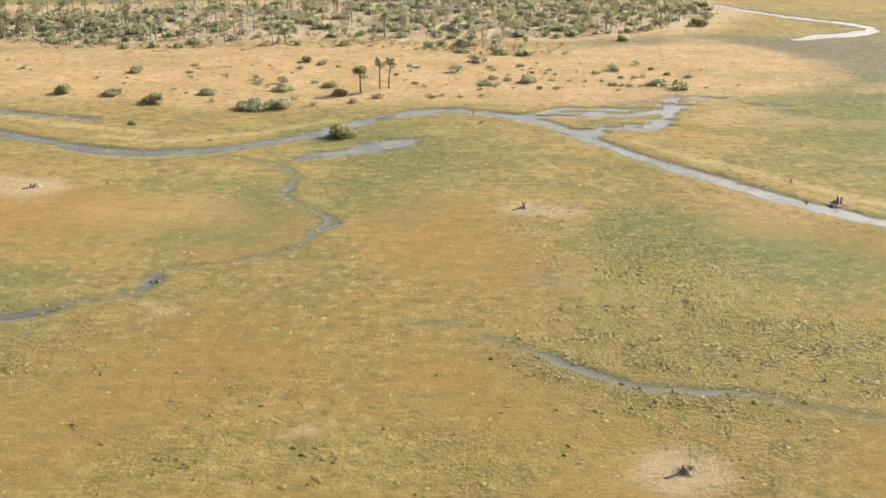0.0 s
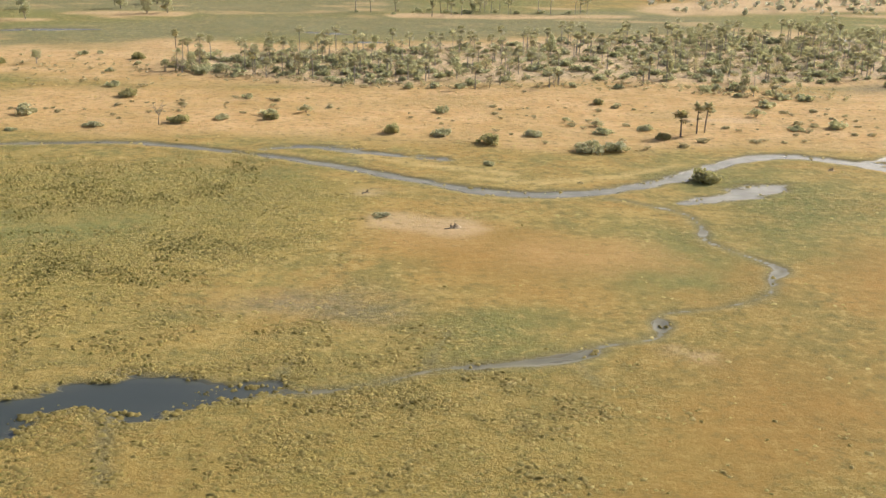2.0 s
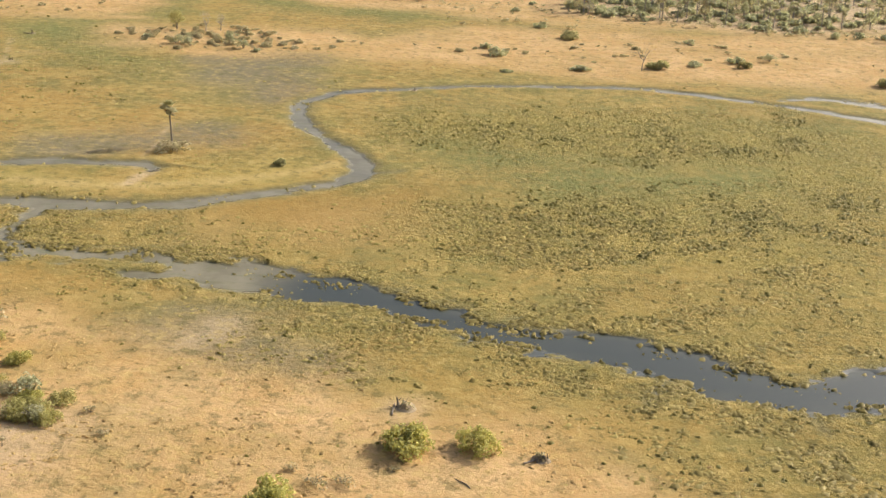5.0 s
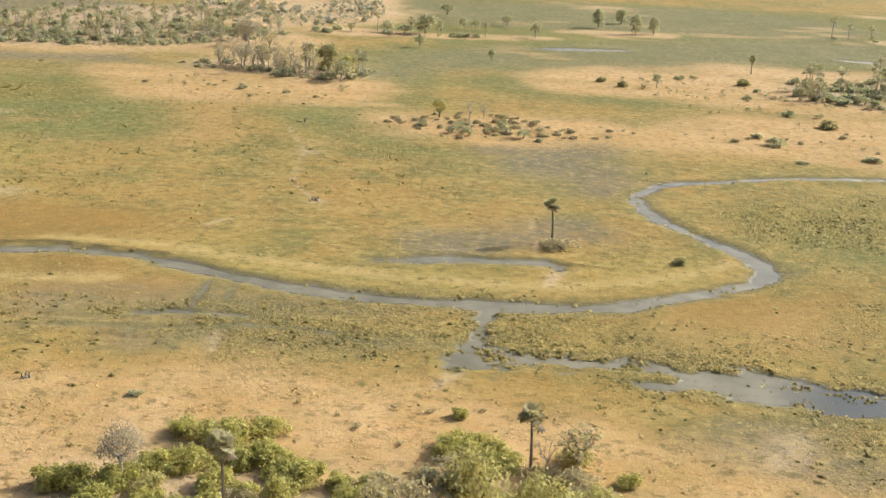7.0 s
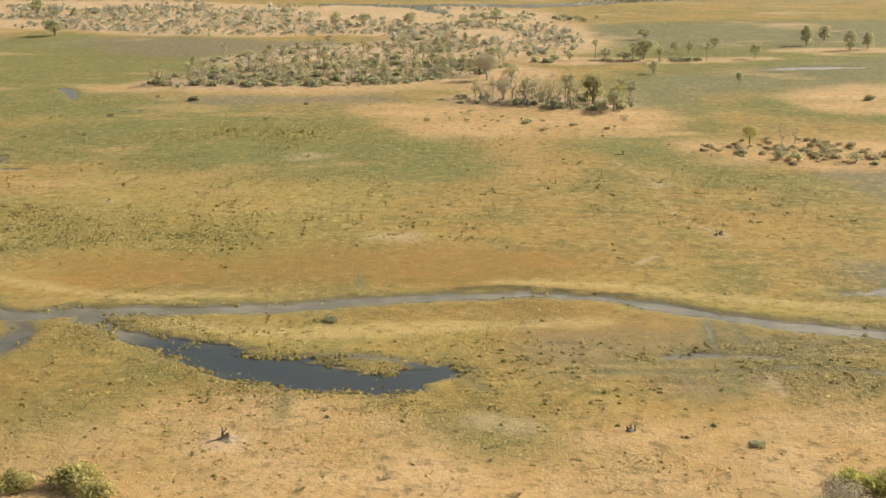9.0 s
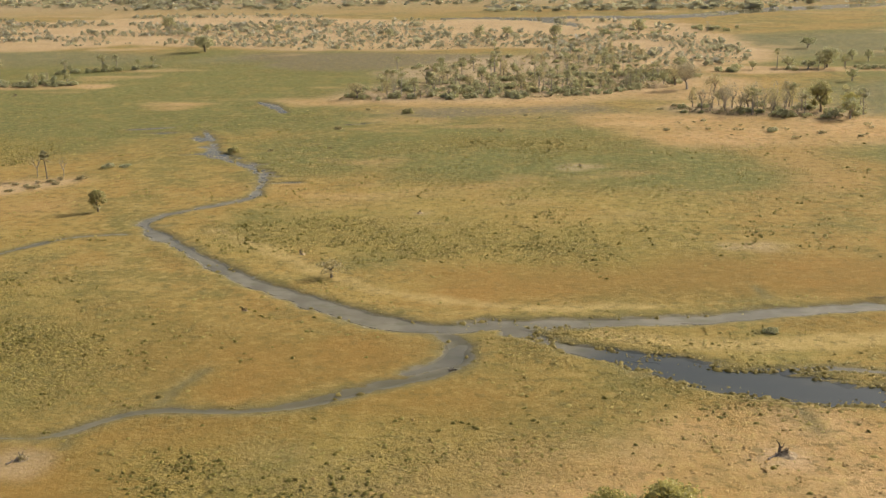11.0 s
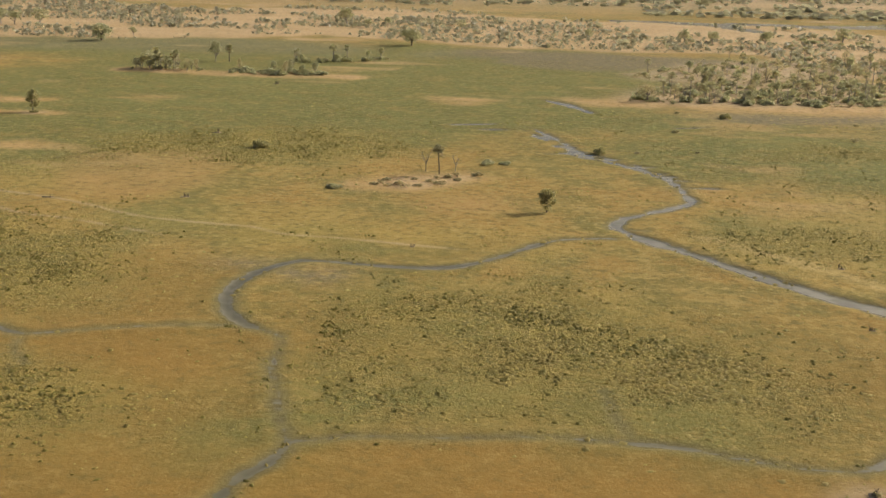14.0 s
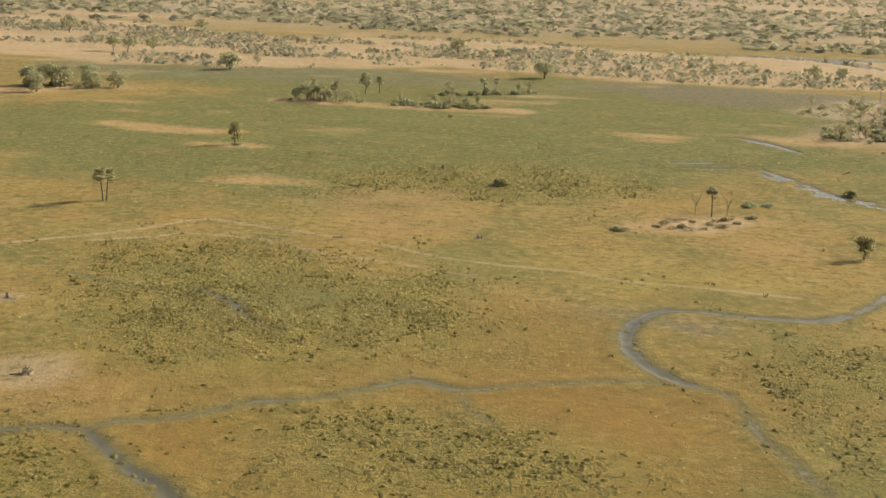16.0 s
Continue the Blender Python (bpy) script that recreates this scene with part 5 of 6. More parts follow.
plants(SCRUB, [(82, 337, 2.4), (86, 351.6, 3), (23, 323, 2.6), (34, 322.7, 2.6), (40, 337, 3.4), (57, 355, 2), (45, 352, 2.4), (-51, 329, 2.4), (-38.7, 313.4, 3.2), (-17.4, 317.4, 3.4), (-12, 309.5, 3), (-38, 391.6, 2.4), (-105, 345, 2)],
       "rise_shrub", RISE, "shrub", "shrubs on the northern rise", 0.8, 62)
plants(BUSHES_DRY, [(-488, 385, 3.0), (-427, 413, 2.4), (-482.6, 350, 1.8), (-500, 346, 2.0), (-486, 426, 2.2), (-380, 426, 3.0), (-375, 434, 3.2), (-380, 383, 2.6)], "meadow_shrub", "small dark dry shrub on the green meadow", "shrub", "shrubs on the plain", 0.75, 63)


# ---- the thicket on the southern rise ----
plants(BUSHES_NEAR, [(-291, 137, 8.0), (-286, 140, 5.6), (-296, 138, 5.0), (-280, 127.5, 6.6), (-284, 132, 6.4), (-293, 130, 6.0), (-262, 139, 6.0), (-257, 136.5, 6.6), (-259.5, 140.5, 4.5), (-262, 148.5, 3.2),
                     (-247, 127, 4.6), (-241, 133, 3.6), (-236, 124, 3.6), (-300, 124, 5.6), (-307, 123, 6.4), (-271, 128, 4.4), (-289, 124, 5.0)],
       "thicket_bush", "leafy green bush in a thicket on sandy ground", "bush", "thicket on the southern rise", 0.95, 21)
plants(BUSHES_NEAR_DARK, [(-281, 119, 4.4), (-268, 112, 5.6), (-244, 127.5, 4.4), (-232, 124, 3.6), (-241, 118, 4.0), (-274, 112, 4.0), (-254, 125, 4.6), (-232, 119, 3.8), (-296, 123, 5.4), (-247, 138, 4.6), (-288, 112, 5.0), (-262, 106, 5.0), (-250, 106, 5.0)],
       "thicket_bush", "dark olive bush in a thicket on sandy ground", "bush", "thicket on the southern rise", 0.9, 22)
plants(SCRUB, [(-276, 122, 3.0), (-266, 120, 3.4), (-262, 124, 2.6), (-272, 117, 3.0), (-252, 119, 3.2), (-246, 121, 3.0), (-257, 112, 3.4), (-238, 128, 2.0), (-266, 132, 2.6), (-269, 139, 1.8), (-271, 149.5, 1.7), (-266, 149, 1.6),
               (-259, 150.5, 1.5), (-275, 143, 2.0), (-278, 146, 1.4), (-284, 149, 1.6), (-228, 122, 2.2), (-225, 117, 2.0), (-235, 113, 2.6), (-281, 108, 3.0), (-253, 129, 3.0)],
       "dry_shrub", "thin brown leafless shrub in sandy grass", "shrub", "thicket on the southern rise", 0.8, 23)


def thicket(places, kinds, count, label, flat, seed):
    """Bushes grown together round the given hearts."""
    r = np.random.default_rng(seed)
    for x, y, reach in places:
        plants(kinds, [(x + r.normal() * reach * 0.5, y + r.normal() * reach * 0.4, r.uniform(2.6, 5.4)) for _ in range(count)], "thicket_bush", label, "bush", "thicket on the southern rise", flat, int(r.integers(9999)))


thicket([(-290, 135, 5), (-284, 130, 5), (-296, 128, 5), (-260, 138, 4), (-256, 135, 4), (-303, 123, 4)], BUSHES_NEAR, 5, "leafy green bush in a thicket on sandy ground", 1.0, 71)
thicket([(-296, 116, 6), (-288, 121, 6), (-302, 117, 5), (-280, 130, 4), (-272, 126, 5)], BUSHES_NEAR, 4, "loose yellow-green bush in a thicket on sandy ground", 1.05, 75)
thicket([(-278, 124, 6), (-266, 112, 6), (-244, 124, 6), (-254, 126, 5), (-240, 116, 5), (-290, 116, 6), (-234, 121, 3)], BUSHES_NEAR_DARK, 3, "dark olive bush in a thicket on sandy ground", 0.9, 72)
thicket([(-262, 128, 6), (-270, 118, 6), (-250, 118, 5), (-248, 134, 4)], SCRUB, 5, "thin brown leafless shrub in sandy grass", 0.85, 73)
thicket([(-262, 124, 9), (-252, 112, 7), (-240, 120, 7), (-276, 116, 8)], SCRUB_GREEN, 5, "small thin olive shrub in a thicket on sandy ground", 0.9, 76)
thicket([(-272, 124, 6), (-262, 116, 6), (-246, 130, 4), (-240, 122, 4), (-284, 118, 6)], BUSHES_NEAR_DRY, 4, "pale brown half-dry bush in a thicket", 0.9, 74)


def trees(kinds, places, name, label, group, seed):
    """Trees of x, y, height and width."""
    r = np.random.default_rng(seed)
    for x, y, tall, wide in places:
        k = kinds[r.integers(len(kinds))]
        w = wide / 0.95
        thing(name, label, "tree", group, (("crown", k[0]), ("trunk", k[1])), x, y, (w, w * r.uniform(0.9, 1.05), tall * r.uniform(1.0, 1.06)), r.uniform(0, 6.28))


trees(TREES_DRY, [(-247, 136.5, 5.6, 6.6), (-262, 131, 3.6, 5.0), (-270, 121, 4.8, 4.6), (-240, 113, 5.6, 5.0), (-277, 116, 4.6, 4.0), (-266, 118, 7.0, 6.0)],
      "dry_tree", "half-bare brown tree in a thicket on sandy ground", "thicket on the southern rise", 24)
trees(TREES_PALE, [(-259.2, 115.7, 11.5, 8.6), (-252, 116.3, 9.2, 8.0), (-245.5, 121, 6.0, 6.0)], "thicket_tree", "thin-crowned pale olive tree in a thicket", "thicket on the southern rise", 36)
trees(TREES_LIGHT, [(-281, 122, 4.0, 4.0)], "thicket_tree", "light green small tree in a thicket", "thicket on the southern rise", 25)
trees(TREES, [(-326, 421, 10.5, 9.0)], "shade_tree", "dense dark green tree beside a grey leafless grove", "", 126)
trees(TREES, [(-521, 267, 5.6, 5.0)], "lone_tree", "single round-crowned green tree on the open plain", "", 26)
trees(TREES, [(-703, 375, 7.8, 5.4)], "lone_tree", "narrow green tree standing alone on a pale sand patch", "", 27)
trees(TREES_HAZED, [(-829, 483, 8.4, 9.0), (-842, 502, 9, 10), (-828, 507, 9, 11), (-813, 503, 8, 8), (-836, 511, 10, 13), (-821, 518, 9.5, 10), (-804, 511, 7.4, 9.6)], "island_tree", "broad dark green tree on a sandy island", "trees on the western island", 28)
trees(TREES_HAZED, [(-785, 611, 8.8, 13), (-619, 633, 9.0, 13), (-303, 547, 8.6, 12), (-222, 604, 9, 7.5), (-209, 628, 7, 7), (-205, 586, 9, 6.5), (-196, 590, 8, 6.5)],
      "shade_tree", "large dark green spreading tree on a sandy island", "large trees of the plain", 29)
trees(TREES_FAR, [(-780, 642, 4.8, 5), (-975, 815, 12, 13), (-900, 882, 9, 12), (-862, 693, 9, 11), (-875, 686, 8, 9), (-885, 688, 9, 10), (-694, 534, 9, 7), (-682, 749, 10.5, 12), (-654, 741, 6.4, 6.4), (-606, 735, 6.3, 5.6),
                  (-665, 736, 5.3, 6.4), (-712, 499, 7, 8), (-473, 688, 7.9, 7.9), (-457, 691, 7.4, 7.4), (-429, 682, 8.5, 9), (-527, 696, 6.2, 6.2)],
      "far_tree", "dark green tree on the far dry rise", "trees on the far rise", 30)
trees(TREES_FAR, [(-299, 628, 5.4, 9), (-287, 575, 5, 5.5), (-281, 569, 5.4, 4.9), (-267, 592, 5.1, 5.7), (-253, 553, 6.7, 6.2), (-270, 470, 4.8, 3.6), (-382, 717, 8.6, 10), (-319, 406, 7, 8), (-301, 500, 5, 5.5), (-705, 500, 6, 7), (-320, 545, 5, 7), (-312, 541, 4, 8)],
      "far_tree", "dark green tree on a sandy island of the plain", "trees on the far rise", 31)
trees(TREES_TWIG + TREES_DRY, [(-496, 454, 6.6, 9), (-368, 478, 10, 11), (-358, 470, 7, 8), (-372, 490, 8, 9), (-350, 425, 9, 7), (-342, 420, 8.5, 6), (-358, 428, 8, 7), (-335, 432, 9, 7)], "dry_tree", "grey-brown half-bare tree on a sandy island", "trees on the plain's islands", 32)
trees(TREES_GREY, [(-366, 425, 7.5, 5), (-362, 429, 8.5, 5), (-358, 424, 8, 5), (-355, 430, 9, 5.5), (-351, 426, 8, 5), (-347, 431, 9, 5), (-345, 422, 8.5, 5), (-341, 428, 9.5, 5), (-338, 421, 8, 5), (-336, 432, 9, 5),
                  (-332, 424, 8, 5), (-349, 418, 7, 4.5), (-353, 420, 7, 4.5), (-343, 416, 7, 4), (-272, 351, 5.5, 4.0), (-268, 353, 5.0, 3.5)], "grey_tree", "leafless grey tree with a thin upright crown", "trees on the plain's islands", 39)
trees(TREES_PALE, [(-281, 352, 5.2, 5.2), (-318, 412, 8, 7)], "island_tree", "yellow-green thin tree among dry brush", "", 33)


# ---- palms ----
FRONDS = [palm_leaf(k) for k in (200, 201, 202)]
CROWNS = [small_crown(k) for k in range(210, 215)]
SKIRT = small_crown(220, 16, M_SKIRT)


def palm(x, y, high, thick, lean, leaf, seed, label, skirt=0.7):
    r = np.random.default_rng(seed)
    trunk, top = palm_trunk(seed, high - leaf * 0.7, thick, lean)
    ob = thing("palm", label, "palm tree", "palms", (("trunk", trunk),), x, y)
    for k in range(26):
        lift = r.uniform(-0.7, 1.2)
        part("frond", FRONDS[k % 3], ob, m=Matrix.LocRotScale(top, Euler((r.uniform(-0.4, 0.4), -lift, r.uniform(0, 6.28))), (leaf * r.uniform(0.85, 1.15),) * 3))
    if skirt:
        part("dead_skirt", SKIRT, ob, "brown skirt of dead fronds", Matrix.LocRotScale(top - Vector((0, 0, leaf * 0.45)), Euler((0, 0, 1)), (leaf * skirt, leaf * skirt, leaf * skirt * 1.1)))


LONE = "tall grey-green fan palm standing alone on the plain"
palm(-249, 231.5, 8.8, 0.17, 0.5, 1.96, 301, LONE)
palm(-706, 280, 8.6, 0.15, 1.8, 2.3, 302, "one of two leaning fan palms on the plain")
palm(-705.2, 280.6, 8.0, 0.15, 1.2, 2.2, 303, "one of two leaning fan palms on the plain")
palm(-552, 304, 7.8, 0.15, 0.4, 1.89, 304, "fan palm on a small sandy islet", 1.0)
palm(6, 331.5, 9.0, 0.16, 0.8, 1.96, 305, "tall fan palm on the dry northern rise")
palm(8.5, 332.5, 8.8, 0.16, 0.7, 1.96, 306, "tall fan palm on the dry northern rise")
palm(0.5, 327, 7.4, 0.20, 0.3, 1.81, 307, "shaggy fan palm with a full skirt of dead fronds", 1.6)
palm(-285.6, 116.6, 11.4, 0.14, 0.3, 1.75, 308, "tall pale fan palm rising from a thicket", 1.0)
palm(-261.5, 113.8, 9.8, 0.15, 0.2, 1.75, 309, "pale fan palm rising from a thicket", 1.0)
palm(-252.7, 134.9, 8.4, 0.15, 0.3, 1.75, 310, "pale fan palm rising from a thicket", 1.2)
palm(-245, 114.5, 5.6, 0.16, 0.2, 1.75, 311, "pale fan palm rising from a thicket", 1.0)
palm(-241, 111.5, 5.6, 0.16, 0.2, 1.65, 312, "pale fan palm rising from a thicket", 1.0)
palm(-169, 474, 7.2, 0.16, 0.3, 2.03, 313, "tall fan palm on the dry northern rise")
palm(-67, 600, 8.0, 0.16, 0.3, 2.17, 314, "far fan palm on a sandy strip")
palm(-688, 536, 7.5, 0.18, 0.3, 2.32, 315, "fan palm on a brushy island")
palm(-712, 506, 8.5, 0.18, 0.3, 2.32, 316, "fan palm on a brushy island")
TRUNKS = [palm_trunk(k, 1.0, 0.024, 0.05, M_DEADWOOD)[0] for k in range(320, 324)]


# ---- woods ----
def inside(rng, band, count, rough=8, seed=5):
    """Random places inside a band of the plan."""
    p = np.array(band, float)
    lo, hi = (p[:, :2] - p[:, 2:]).min(0), (p[:, :2] + p[:, 2:]).max(0)
    x, y = rng.uniform(lo[0], hi[0], count * 6), rng.uniform(lo[1], hi[1], count * 6)
    d = away(x, y, band, 60) + min(rough, 0.5 * float(p[:, 2].mean())) * grain(x, y, 22, seed, 3)
    return [(float(a), float(b)) for a, b in zip(x[d < 0], y[d < 0])][:count]


FAR_BRUSH, FAR_THICKET = [], []


def fill_wood(band, count, mix, group, tall=1.0, seed=1):
    """A mixed wood: shares of palm, tree, bush, scrub."""
    r = np.random.default_rng(seed)
    for x, y in inside(r, band, count, 8, seed):
        kind = r.choice(4, p=mix)
        turn = r.uniform(0, 6.28)
        if kind == 0:
            high = tall * r.uniform(5.0, 9.0)
            ob = thing("wild_palm", "slender grey-green fan palm in open woodland", "palm tree", group, (), x, y)
            k = r.integers(4)
            part("trunk", TRUNKS[k], ob, m=Matrix.LocRotScale((0, 0, 0), Euler((0, 0, turn)), (6, 6, high)))
            c = r.uniform(1.9, 2.5)
            part("crown", CROWNS[r.integers(5)], ob, m=Matrix.LocRotScale((0, 0, high), Euler((0, 0, turn)), (c, c, c)))
        elif kind == 1:
            trees((TREES_FAR, TREES_GREY, TREES_DRY)[r.choice(3, p=(0.4, 0.35, 0.25))], [(x, y, tall * r.uniform(4, 7.5), tall * r.uniform(3.0, 5.0))], "wood_tree", "grey-green tree in open woodland", group, int(r.integers(9999)))
        elif kind == 2 and y > 380 and r.random() < 0.78:
            FAR_THICKET.append((x, y, r.uniform(2.6, 6.0)))
        elif kind == 2:
            plants(BUSHES_FAR if r.random() < 0.6 else SCRUB_GREEN, [(x, y, r.uniform(3, 6.5))], "wood_bush", "green bush in open woodland", "bush", group, 0.9, int(r.integers(9999)))
        elif y > 380:
            FAR_BRUSH.append((x, y, r.uniform(1.6, 3.6)))
        else:
            plants(BUSHES_DRY if r.random() < 0.6 else SCRUB, [(x, y, 0.8 + 2.4 * r.random() ** 1.5)], "wood_shrub", "dry grey shrub in open woodland", "shrub", group, 0.8, int(r.integers(9999)))


fill_wood(WOOD_PALMS, 1450, (0.13, 0.05, 0.42, 0.40), "palm wood on the northern rise", 1.0, 41)
fill_wood([(-155, 425, 10), (-120, 432, 18), (-80, 440, 18)], 76, (0.04, 0.16, 0.65, 0.15), "green end of the palm wood", 0.9, 42)
fill_wood([(70, 510, 30), (110, 520, 30)], 80, (0.3, 0.1, 0.55, 0.05), "green end of the palm wood", 1.0, 43)
fill_wood([(-100, 396, 5), (-40, 402, 6), (10, 405, 7), (50, 398, 12), (66, 392, 6)], 150, (0.05, 0.04, 0.09, 0.82), "brush before the palm wood", 0.8, 44)
fill_wood(WOOD_PLAIN, 520, (0.05, 0.10, 0.40, 0.45), "wood on the plain's island", 0.95, 45)
fill_wood(WOOD_BACK, 260, (0.03, 0.10, 0.17, 0.70), "sparse wood behind the island", 0.95, 145)
fill_wood([(-485, 458, 6), (-455, 462, 10), (-435, 465, 8)], 34, (0.02, 0.2, 0.7, 0.08), "green front of the island wood", 0.9, 46)
fill_wood(WOOD_ISLET, 90, (0.08, 0.10, 0.34, 0.48), "grey grove on a sandy islet", 0.95, 47)
fill_wood([(-716, 499, 5), (-690, 500, 6)], 36, (0.15, 0.30, 0.25, 0.30), "brush island in the west", 0.9, 48)
fill_wood([(-668, 497, 6), (-640, 499, 7)], 54, (0.0, 0.12, 0.8, 0.08), "green brush island in the west", 0.8, 49)
fill_wood([(-660, 540, 4), (-620, 560, 4)], 30, (0.1, 0.2, 0.5, 0.2), "brush island in the west", 0.8, 50)
fill_wood([(-835, 500, 10), (-812, 516, 6)], 30, (0.1, 0.2, 0.5, 0.2), "trees on the western island", 0.9, 51)
fill_wood([(-100, 612, 7), (-40, 622, 10), (10, 632, 8)], 42, (0.25, 0.1, 0.5, 0.15), "far brush island", 1.0, 52)
fill_wood([(-345, 540, 8), (-300, 541, 5), (-262, 550, 3)], 26, (0.1, 0.1, 0.4, 0.4), "brush strip on a far island", 0.9, 53)
fill_wood([(-395, 720, 16), (-340, 740, 22)], 30, (0.05, 0.15, 0.75, 0.05), "far green brush", 1.0, 54)
plants(BUSHES_DRY, [(x, y, 1.6 + 1.7 * ((7.3 * x + 3.1 * y) % 1.0)) for x, y in inside(np.random.default_rng(55), [(-291, 343, 5), (-278, 347, 12), (-265, 345, 13), (-252, 340, 9), (-238, 338, 3)], 62, 5, 9)],
       "brush", "rounded grey-brown dry shrub on a sandy islet", "shrub", "brown brush on a sandy islet", 0.95, 155)
fill_wood(BRUSH_ISLET, 60, (0.0, 0.0, 0.12, 0.88), "brown brush on a sandy islet", 1.0, 55)
fill_wood([(-215, 338, 6), (-190, 345, 12), (-150, 352, 14), (-110, 360, 14)], 60, (0.0, 0.0, 0.12, 0.88), "scattered shrubs on the northern rise", 1.0, 56)
fill_wood([(-60, 350, 20), (0, 350, 22), (60, 352, 24), (100, 350, 20)], 90, (0.0, 0.0, 0.12, 0.88), "scattered shrubs on the northern rise", 1.0, 57)
fill_wood([(-360, 385, 16), (-330, 385, 18)], 22, (0.0, 0.05, 0.15, 0.80), "scattered shrubs on a sandy islet", 0.8, 58)
fill_wood([(-200, 440, 22), (-180, 400, 24)], 36, (0.02, 0.02, 0.2, 0.76), "scattered shrubs on the northern rise", 0.9, 59)


def join_plants(name, label, kinds, places, material, flat, seed):
    """The undergrowth of the woods, past counting, as one mesh."""
    r = np.random.default_rng(seed)
    lots = []
    for crown, stem in kinds:
        v = [np.array([c.co[:] for c in me.vertices]) for me in (crown, stem)]
        f = [np.array([q.vertices[:] for q in me.polygons if len(q.vertices) == 4]) for me in (crown, stem)]
        lots.append((np.concatenate(v), np.concatenate([f[0], f[1] + len(v[0])])))
    px = np.array(places)
    z, verts, faces, total = height(px[:, 0], px[:, 1]), [], [], 0
    for k, (x, y, wide) in enumerate(places):
        v, f = lots[k % len(lots)]
        a, s = r.uniform(0, 6.28), wide / 2
        verts.append(np.stack([v[:, 0] * math.cos(a) - v[:, 1] * math.sin(a), v[:, 0] * math.sin(a) + v[:, 1] * math.cos(a), v[:, 2] * flat], 1) * s + (x, y, z[k] - 0.05))
        faces.append(f + total)
        total += len(v)
    tagged(new(name, fast_mesh(name, np.concatenate(verts), np.concatenate(faces), material)), label, "shrub", kind="stuff")


low = np.random.default_rng(68)
for band, count in ((WOOD_PALMS, 1500), (WOOD_PLAIN, 620), (WOOD_BACK, 420), (WOOD_ISLET, 110), ([(-205, 430, 12), (-150, 428, 22), (-110, 410, 16)], 160), ([(-40, 408, 6), (20, 412, 8), (60, 404, 12)], 120)):
    FAR_BRUSH.extend((x, y, 0.8 + 1.8 * low.random() ** 1.4) for x, y in inside(low, band, count, 9, 69))
join_plants("wood_brush", "dry grey-brown brush under the open woods", lot(scrub_meshes, 4, 230, 30, 0.19, M_LEAF_DRY, 2), FAR_BRUSH, M_LEAF_DRY, 0.85, 60)
join_plants("wood_thicket", "grey-green undergrowth between the trees of the woods", BUSHES_FAR, FAR_THICKET, M_LEAF_HAZED, 0.9, 66)


def far_plants():
    """Scrub and woods of the far rises, past counting, as one mesh."""
    r = np.random.default_rng(61)
    pieces_v, pieces_f, total = [], [], 0
    protos = []
    for k in range(6):
        lobes = [(r.uniform(-0.5, 0.5), r.uniform(-0.5, 0.5), r.uniform(0.35, 0.9), r.uniform(0.28, 0.45)) for _ in range(4)]
        v, f = leaf_cloud(r, lobes, 8, 0.48, core=False)
        protos.append((np.array(v), np.array(f)))
    places = []
    for x, y in inside(r, [(-1080, 800, 150), (-930, 770, 120), (-800, 735, 112), (-710, 805, 95), (-620, 762, 98), (-540, 732, 95), (-450, 728, 90), (-395, 670, 50), (-380, 600, 50)], 15000, 12, 62):
        places.append((x, y, 0.35 + 2.1 * r.random() ** 3.0))
    px = np.array(places)
    places = [p for p, g in zip(places, grain(px[:, 0] * 0.45, px[:, 1], 34, 65, 3)) if g > -0.10]
    n = 14000
    d = 900 + 1700 * r.random(n) ** 1.5
    x = -650 + (r.random(n) - 0.5) * (800 + 1.2 * d)
    keep = grain(x * 0.25, d, 90, 78, 4) - 0.22 * np.clip((d - 950) / 250, 0, 1) < 0.10
    places += [(float(a), float(b), 1.3 + 3.0 * r.random() ** 2) for a, b in zip(x[keep], d[keep])]
    x = 40 + 300 * r.random(420)
    d = 640 + 200 * r.random(420)
    keep = grain(x, d, 60, 64, 3) > -0.1
    places += [(float(a), float(b), r.uniform(1.2, 3.4)) for a, b in zip(x[keep], d[keep])]
    px = np.array(places)
    z = height(px[:, 0], px[:, 1])
    for k, (x, y, s) in enumerate(places):
        v, f = protos[k % 6]
        a = r.uniform(0, 6.28)
        q = np.stack([v[:, 0] * math.cos(a) - v[:, 1] * math.sin(a), v[:, 0] * math.sin(a) + v[:, 1] * math.cos(a), v[:, 2]], 1) * (s * r.uniform(0.9, 1.5) * (1.0 if y < 900 else r.uniform(1.2, 2.6)), s, s) + (x, y, z[k])
        pieces_v.append(q)
        pieces_f.append(f + total)
        total += len(q)
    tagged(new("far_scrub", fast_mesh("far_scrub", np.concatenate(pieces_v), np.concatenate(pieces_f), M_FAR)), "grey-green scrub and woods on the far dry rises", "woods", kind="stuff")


# Paler and greyer than nearer scrub: haze is put into the leaf colour.
M_FAR = leaf_material("far_scrub_haze", (0.320, 0.312, 0.245), (0.480, 0.460, 0.370))
far_plants()


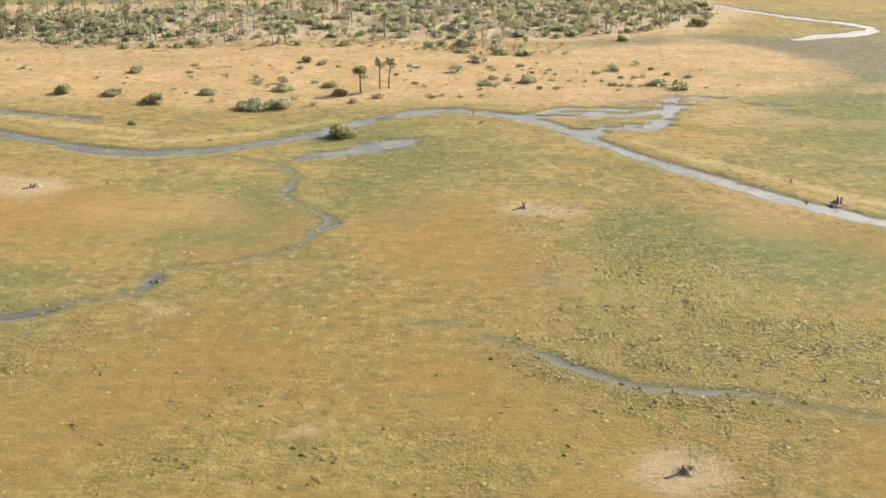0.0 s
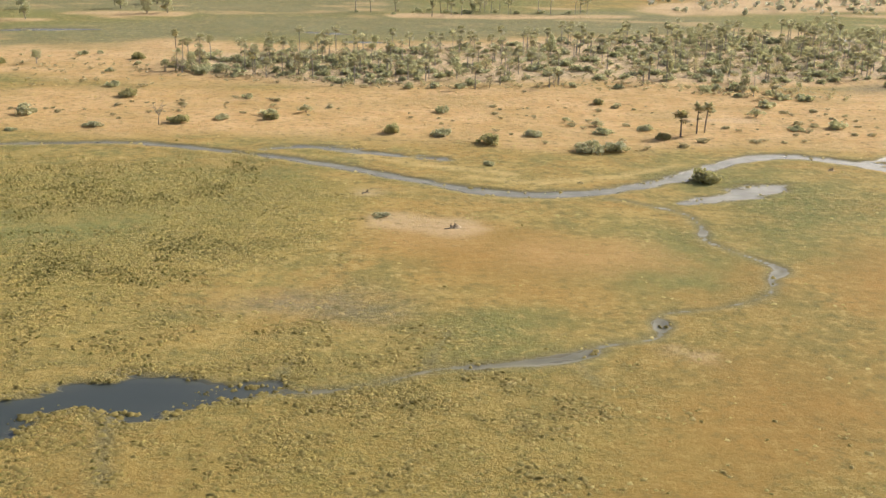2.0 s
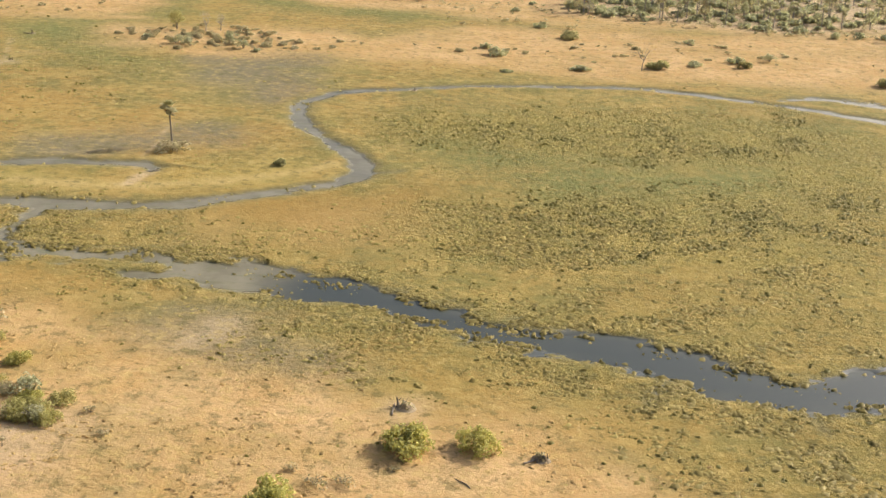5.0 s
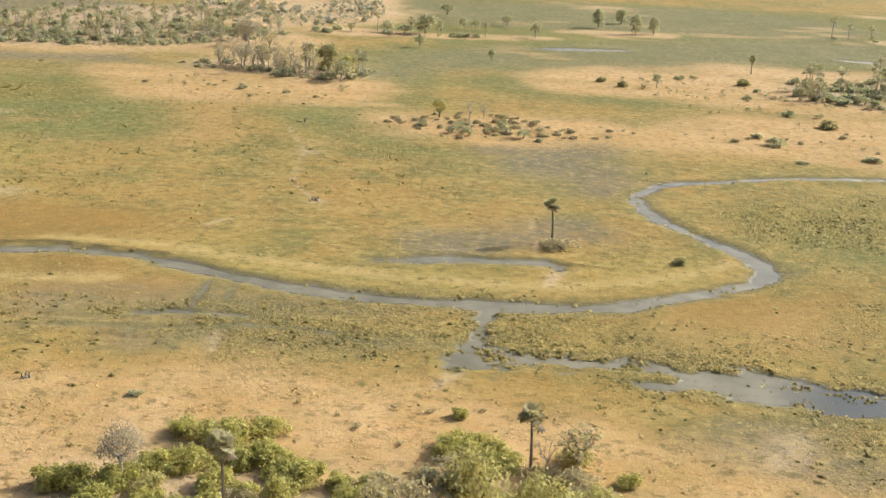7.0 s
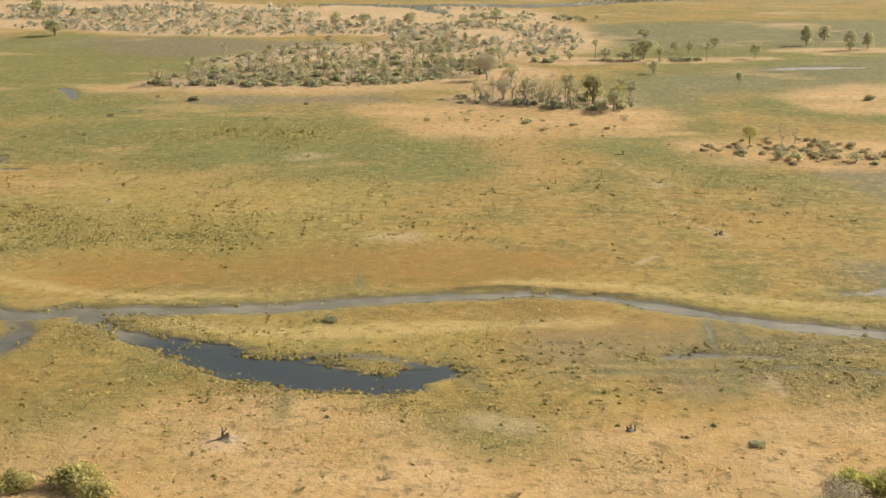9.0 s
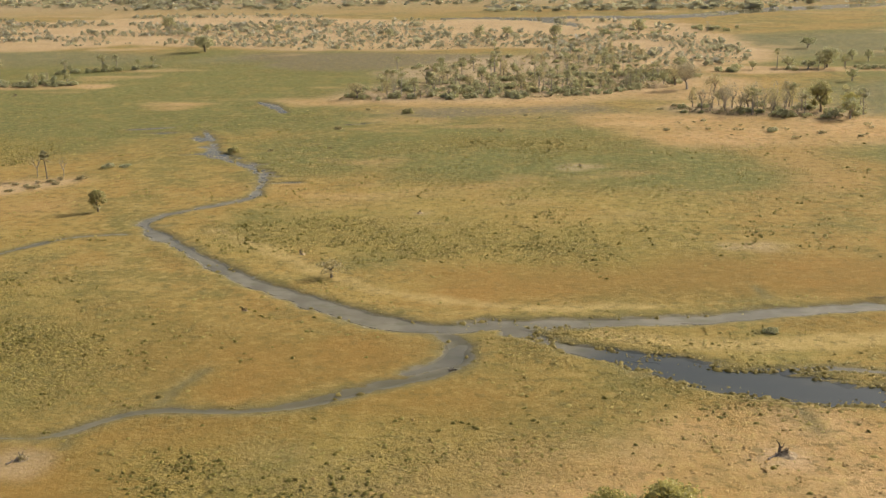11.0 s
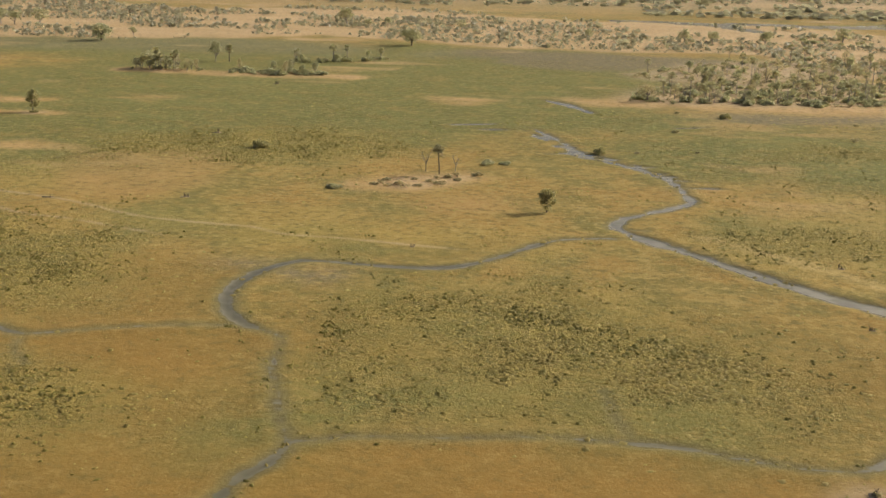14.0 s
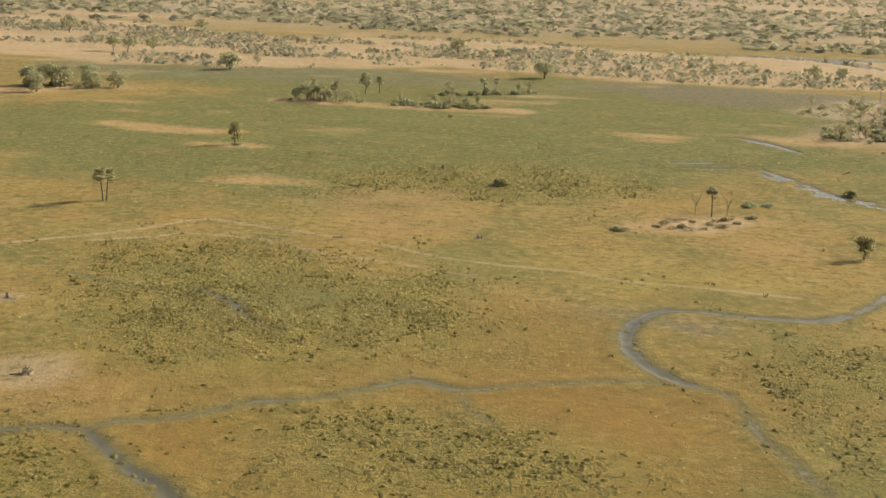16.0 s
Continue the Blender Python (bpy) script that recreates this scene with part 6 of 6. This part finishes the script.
# ---- termite mounds, snags and fallen wood ----
def mound_mesh(seed, spires, material):
    """A worn earth mound about 2 wide with blunt spires."""
    r = np.random.default_rng(seed)
    rows, seg = 9, 18
    peaks = [(r.uniform(-0.35, 0.35), r.uniform(-0.35, 0.35), r.uniform(0.25, 0.7), r.uniform(0.09, 0.22)) for _ in range(spires)]
    verts, faces = [], []
    for k in range(rows):
        f = k / (rows - 1)
        for s in range(seg):
            a = 2 * np.pi * s / seg
            d = 1.05 * (1 - f) * r.uniform(0.9, 1.08)
            x, y = d * np.cos(a), d * np.sin(a)
            z = 0.22 * (1 - min(d, 1)) - 0.08
            z += sum(h * math.exp(-((x - u) ** 2 + (y - v) ** 2) / (w * w)) for u, v, h, w in peaks) * r.uniform(0.85, 1.1)
            verts.append((x, y, z))
    faces = [(k * seg + s, k * seg + (s + 1) % seg, (k + 1) * seg + (s + 1) % seg, (k + 1) * seg + s) for k in range(rows - 1) for s in range(seg)]
    return mesh("mound", verts, faces, material)


MOUNDS = [mound_mesh(400 + k, 4 + k % 3, M_EARTH if k % 2 else M_EARTH_DARK) for k in range(6)]
SNAGS = [mesh("bare_wood", *branches(np.random.default_rng(410 + k), 0.2, 1.0, 0.42, 0.03, 2, 6), M_DEADWOOD) for k in range(4)]
STUMPS = [mesh("stump", *branches(np.random.default_rng(420 + k), 0.3, 1.0, 0.3, 0.11, 1, 3), M_BARK) for k in range(3)]
MOUND_PLACES = [(32, 219, 3.4), (-65, 234, 3.4), (96, 222, 3.6), (92, 238, 2.0), (37, 118, 3.6), (31, 290, 2.4), (-84, 260, 2.4), (-192, 128, 3.8), (-176, 118, 2.8), (-204.5, 289, 2.2), (-310, 299, 2.2), (-300, 251, 2.6),
                (-318, 334, 3.0), (-375, 143, 3.8), (-322, 151, 2.2), (-442, 269, 2.3), (-406, 325, 1.6), (-546, 231, 1.5), (-473, 133, 3.0), (-461, 232, 2.2), (-462, 195, 1.6), (-663, 159, 3.4), (-686, 195, 3.2),
                (-607, 264, 2.4), (-638, 257, 2.4), (-629, 351, 2.8), (-644, 466, 2.6)]
r = np.random.default_rng(430)
for k, (x, y, wide) in enumerate(MOUND_PLACES):
    ob = new("termite_mound", MOUNDS[k % 6])
    ob.matrix_basis = Matrix.LocRotScale((x, y, at(x, y, 0.02)), Euler((0, 0, r.uniform(0, 6.28))), (wide * 0.62, wide * 0.62, wide * r.uniform(0.13, 0.24)))
    tagged(ob, "weathered grey-brown termite mound on a bare patch", "termite mound", "termite mounds")


def snag(x, y, tall, seed, label, kind=SNAGS, material=None):
    r = np.random.default_rng(seed)
    ob = thing("dead_tree", label, "dead tree", "dead trees", (("bare_wood", kind[seed % len(kind)]),), x, y, (tall * 0.62, tall * 0.62, tall * 1.1), r.uniform(0, 6.28))
    return ob


trees(TREES_DRY, [(-451, 216, 3.6, 5.6)], "dead_bush", "half-bare brown branching bush on the levee", "dead trees", 35)
snag(-145, 328.5, 6.2, 1, "tall bare grey dead tree on the river bank")
snag(-556, 306.5, 5.2, 2, "bare dead tree on a small sandy islet")
snag(-548, 306, 4.8, 0, "bare dead tree on a small sandy islet")
trees(TREES_TWIG, [(-300, 125.5, 6.6, 6.8)], "bare_tree", "pale leafless tree with a round crown of fine twigs", "dead trees", 34)
snag(-251, 133.5, 5.0, 1, "bare forked dead tree in the thicket")
snag(-246, 138.5, 4.0, 3, "bare grey dead bush at the thicket's edge")
for k, (x, y, wide) in enumerate(MOUND_PLACES):
    for j in range(1 + k % 3):
        a, tall = 2.3 * j + k, wide * r.uniform(0.26, 0.50)
        thing("mound_stump", "dark broken stump on a termite mound", "tree stump", "stumps", (("stump", STUMPS[(k + j) % 3]),), x + 0.25 * wide * math.cos(a) * (j > 0), y + 0.25 * wide * math.sin(a) * (j > 0), tall, a * 7, -0.1)


def log(x, y, length, thick, turn, label):
    r = np.random.default_rng(int(abs(x)))
    pts = [(length * (f - 0.5), 0.12 * length * math.sin(3 * f + x), thick * 0.8 + 0.05 * r.random(), thick * (1.1 - 0.6 * f)) for f in np.linspace(0, 1, 7)]
    twig = tube([(0, 0, thick, thick * 0.5), (0.15 * length, 0.2 * length, thick * 3, thick * 0.2)], 5)
    ob = new("fallen_log", mesh("fallen_log", *joined([tube(pts, 7), twig]), M_BARK))
    ob.matrix_basis = Matrix.LocRotScale((x, y, at(x, y, 0.03)), Euler((0, 0, turn)), None)
    tagged(ob, label, "log", "fallen wood")


log(-247.5, 214, 4.5, 0.16, 0.4, "dark fallen trunk beside a small pool")
log(-184.5, 112, 2.4, 0.07, 2.2, "thin dead stick on dry grass")
log(101, 208.5, 2.6, 0.2, 0.1, "dark log on the river's edge")
log(-421, 168.5, 1.2, 0.2, 0.3, "dark snag in the shallow water")
for k, (x, y, wide) in enumerate(MOUND_PLACES):
    if wide >= 2.4:
        log(x - 0.35 * wide, y - 0.2 * wide, 0.75 * wide, 0.11, 0.3 + 0.5 * (k % 4), "dark broken branch lying on a termite mound")
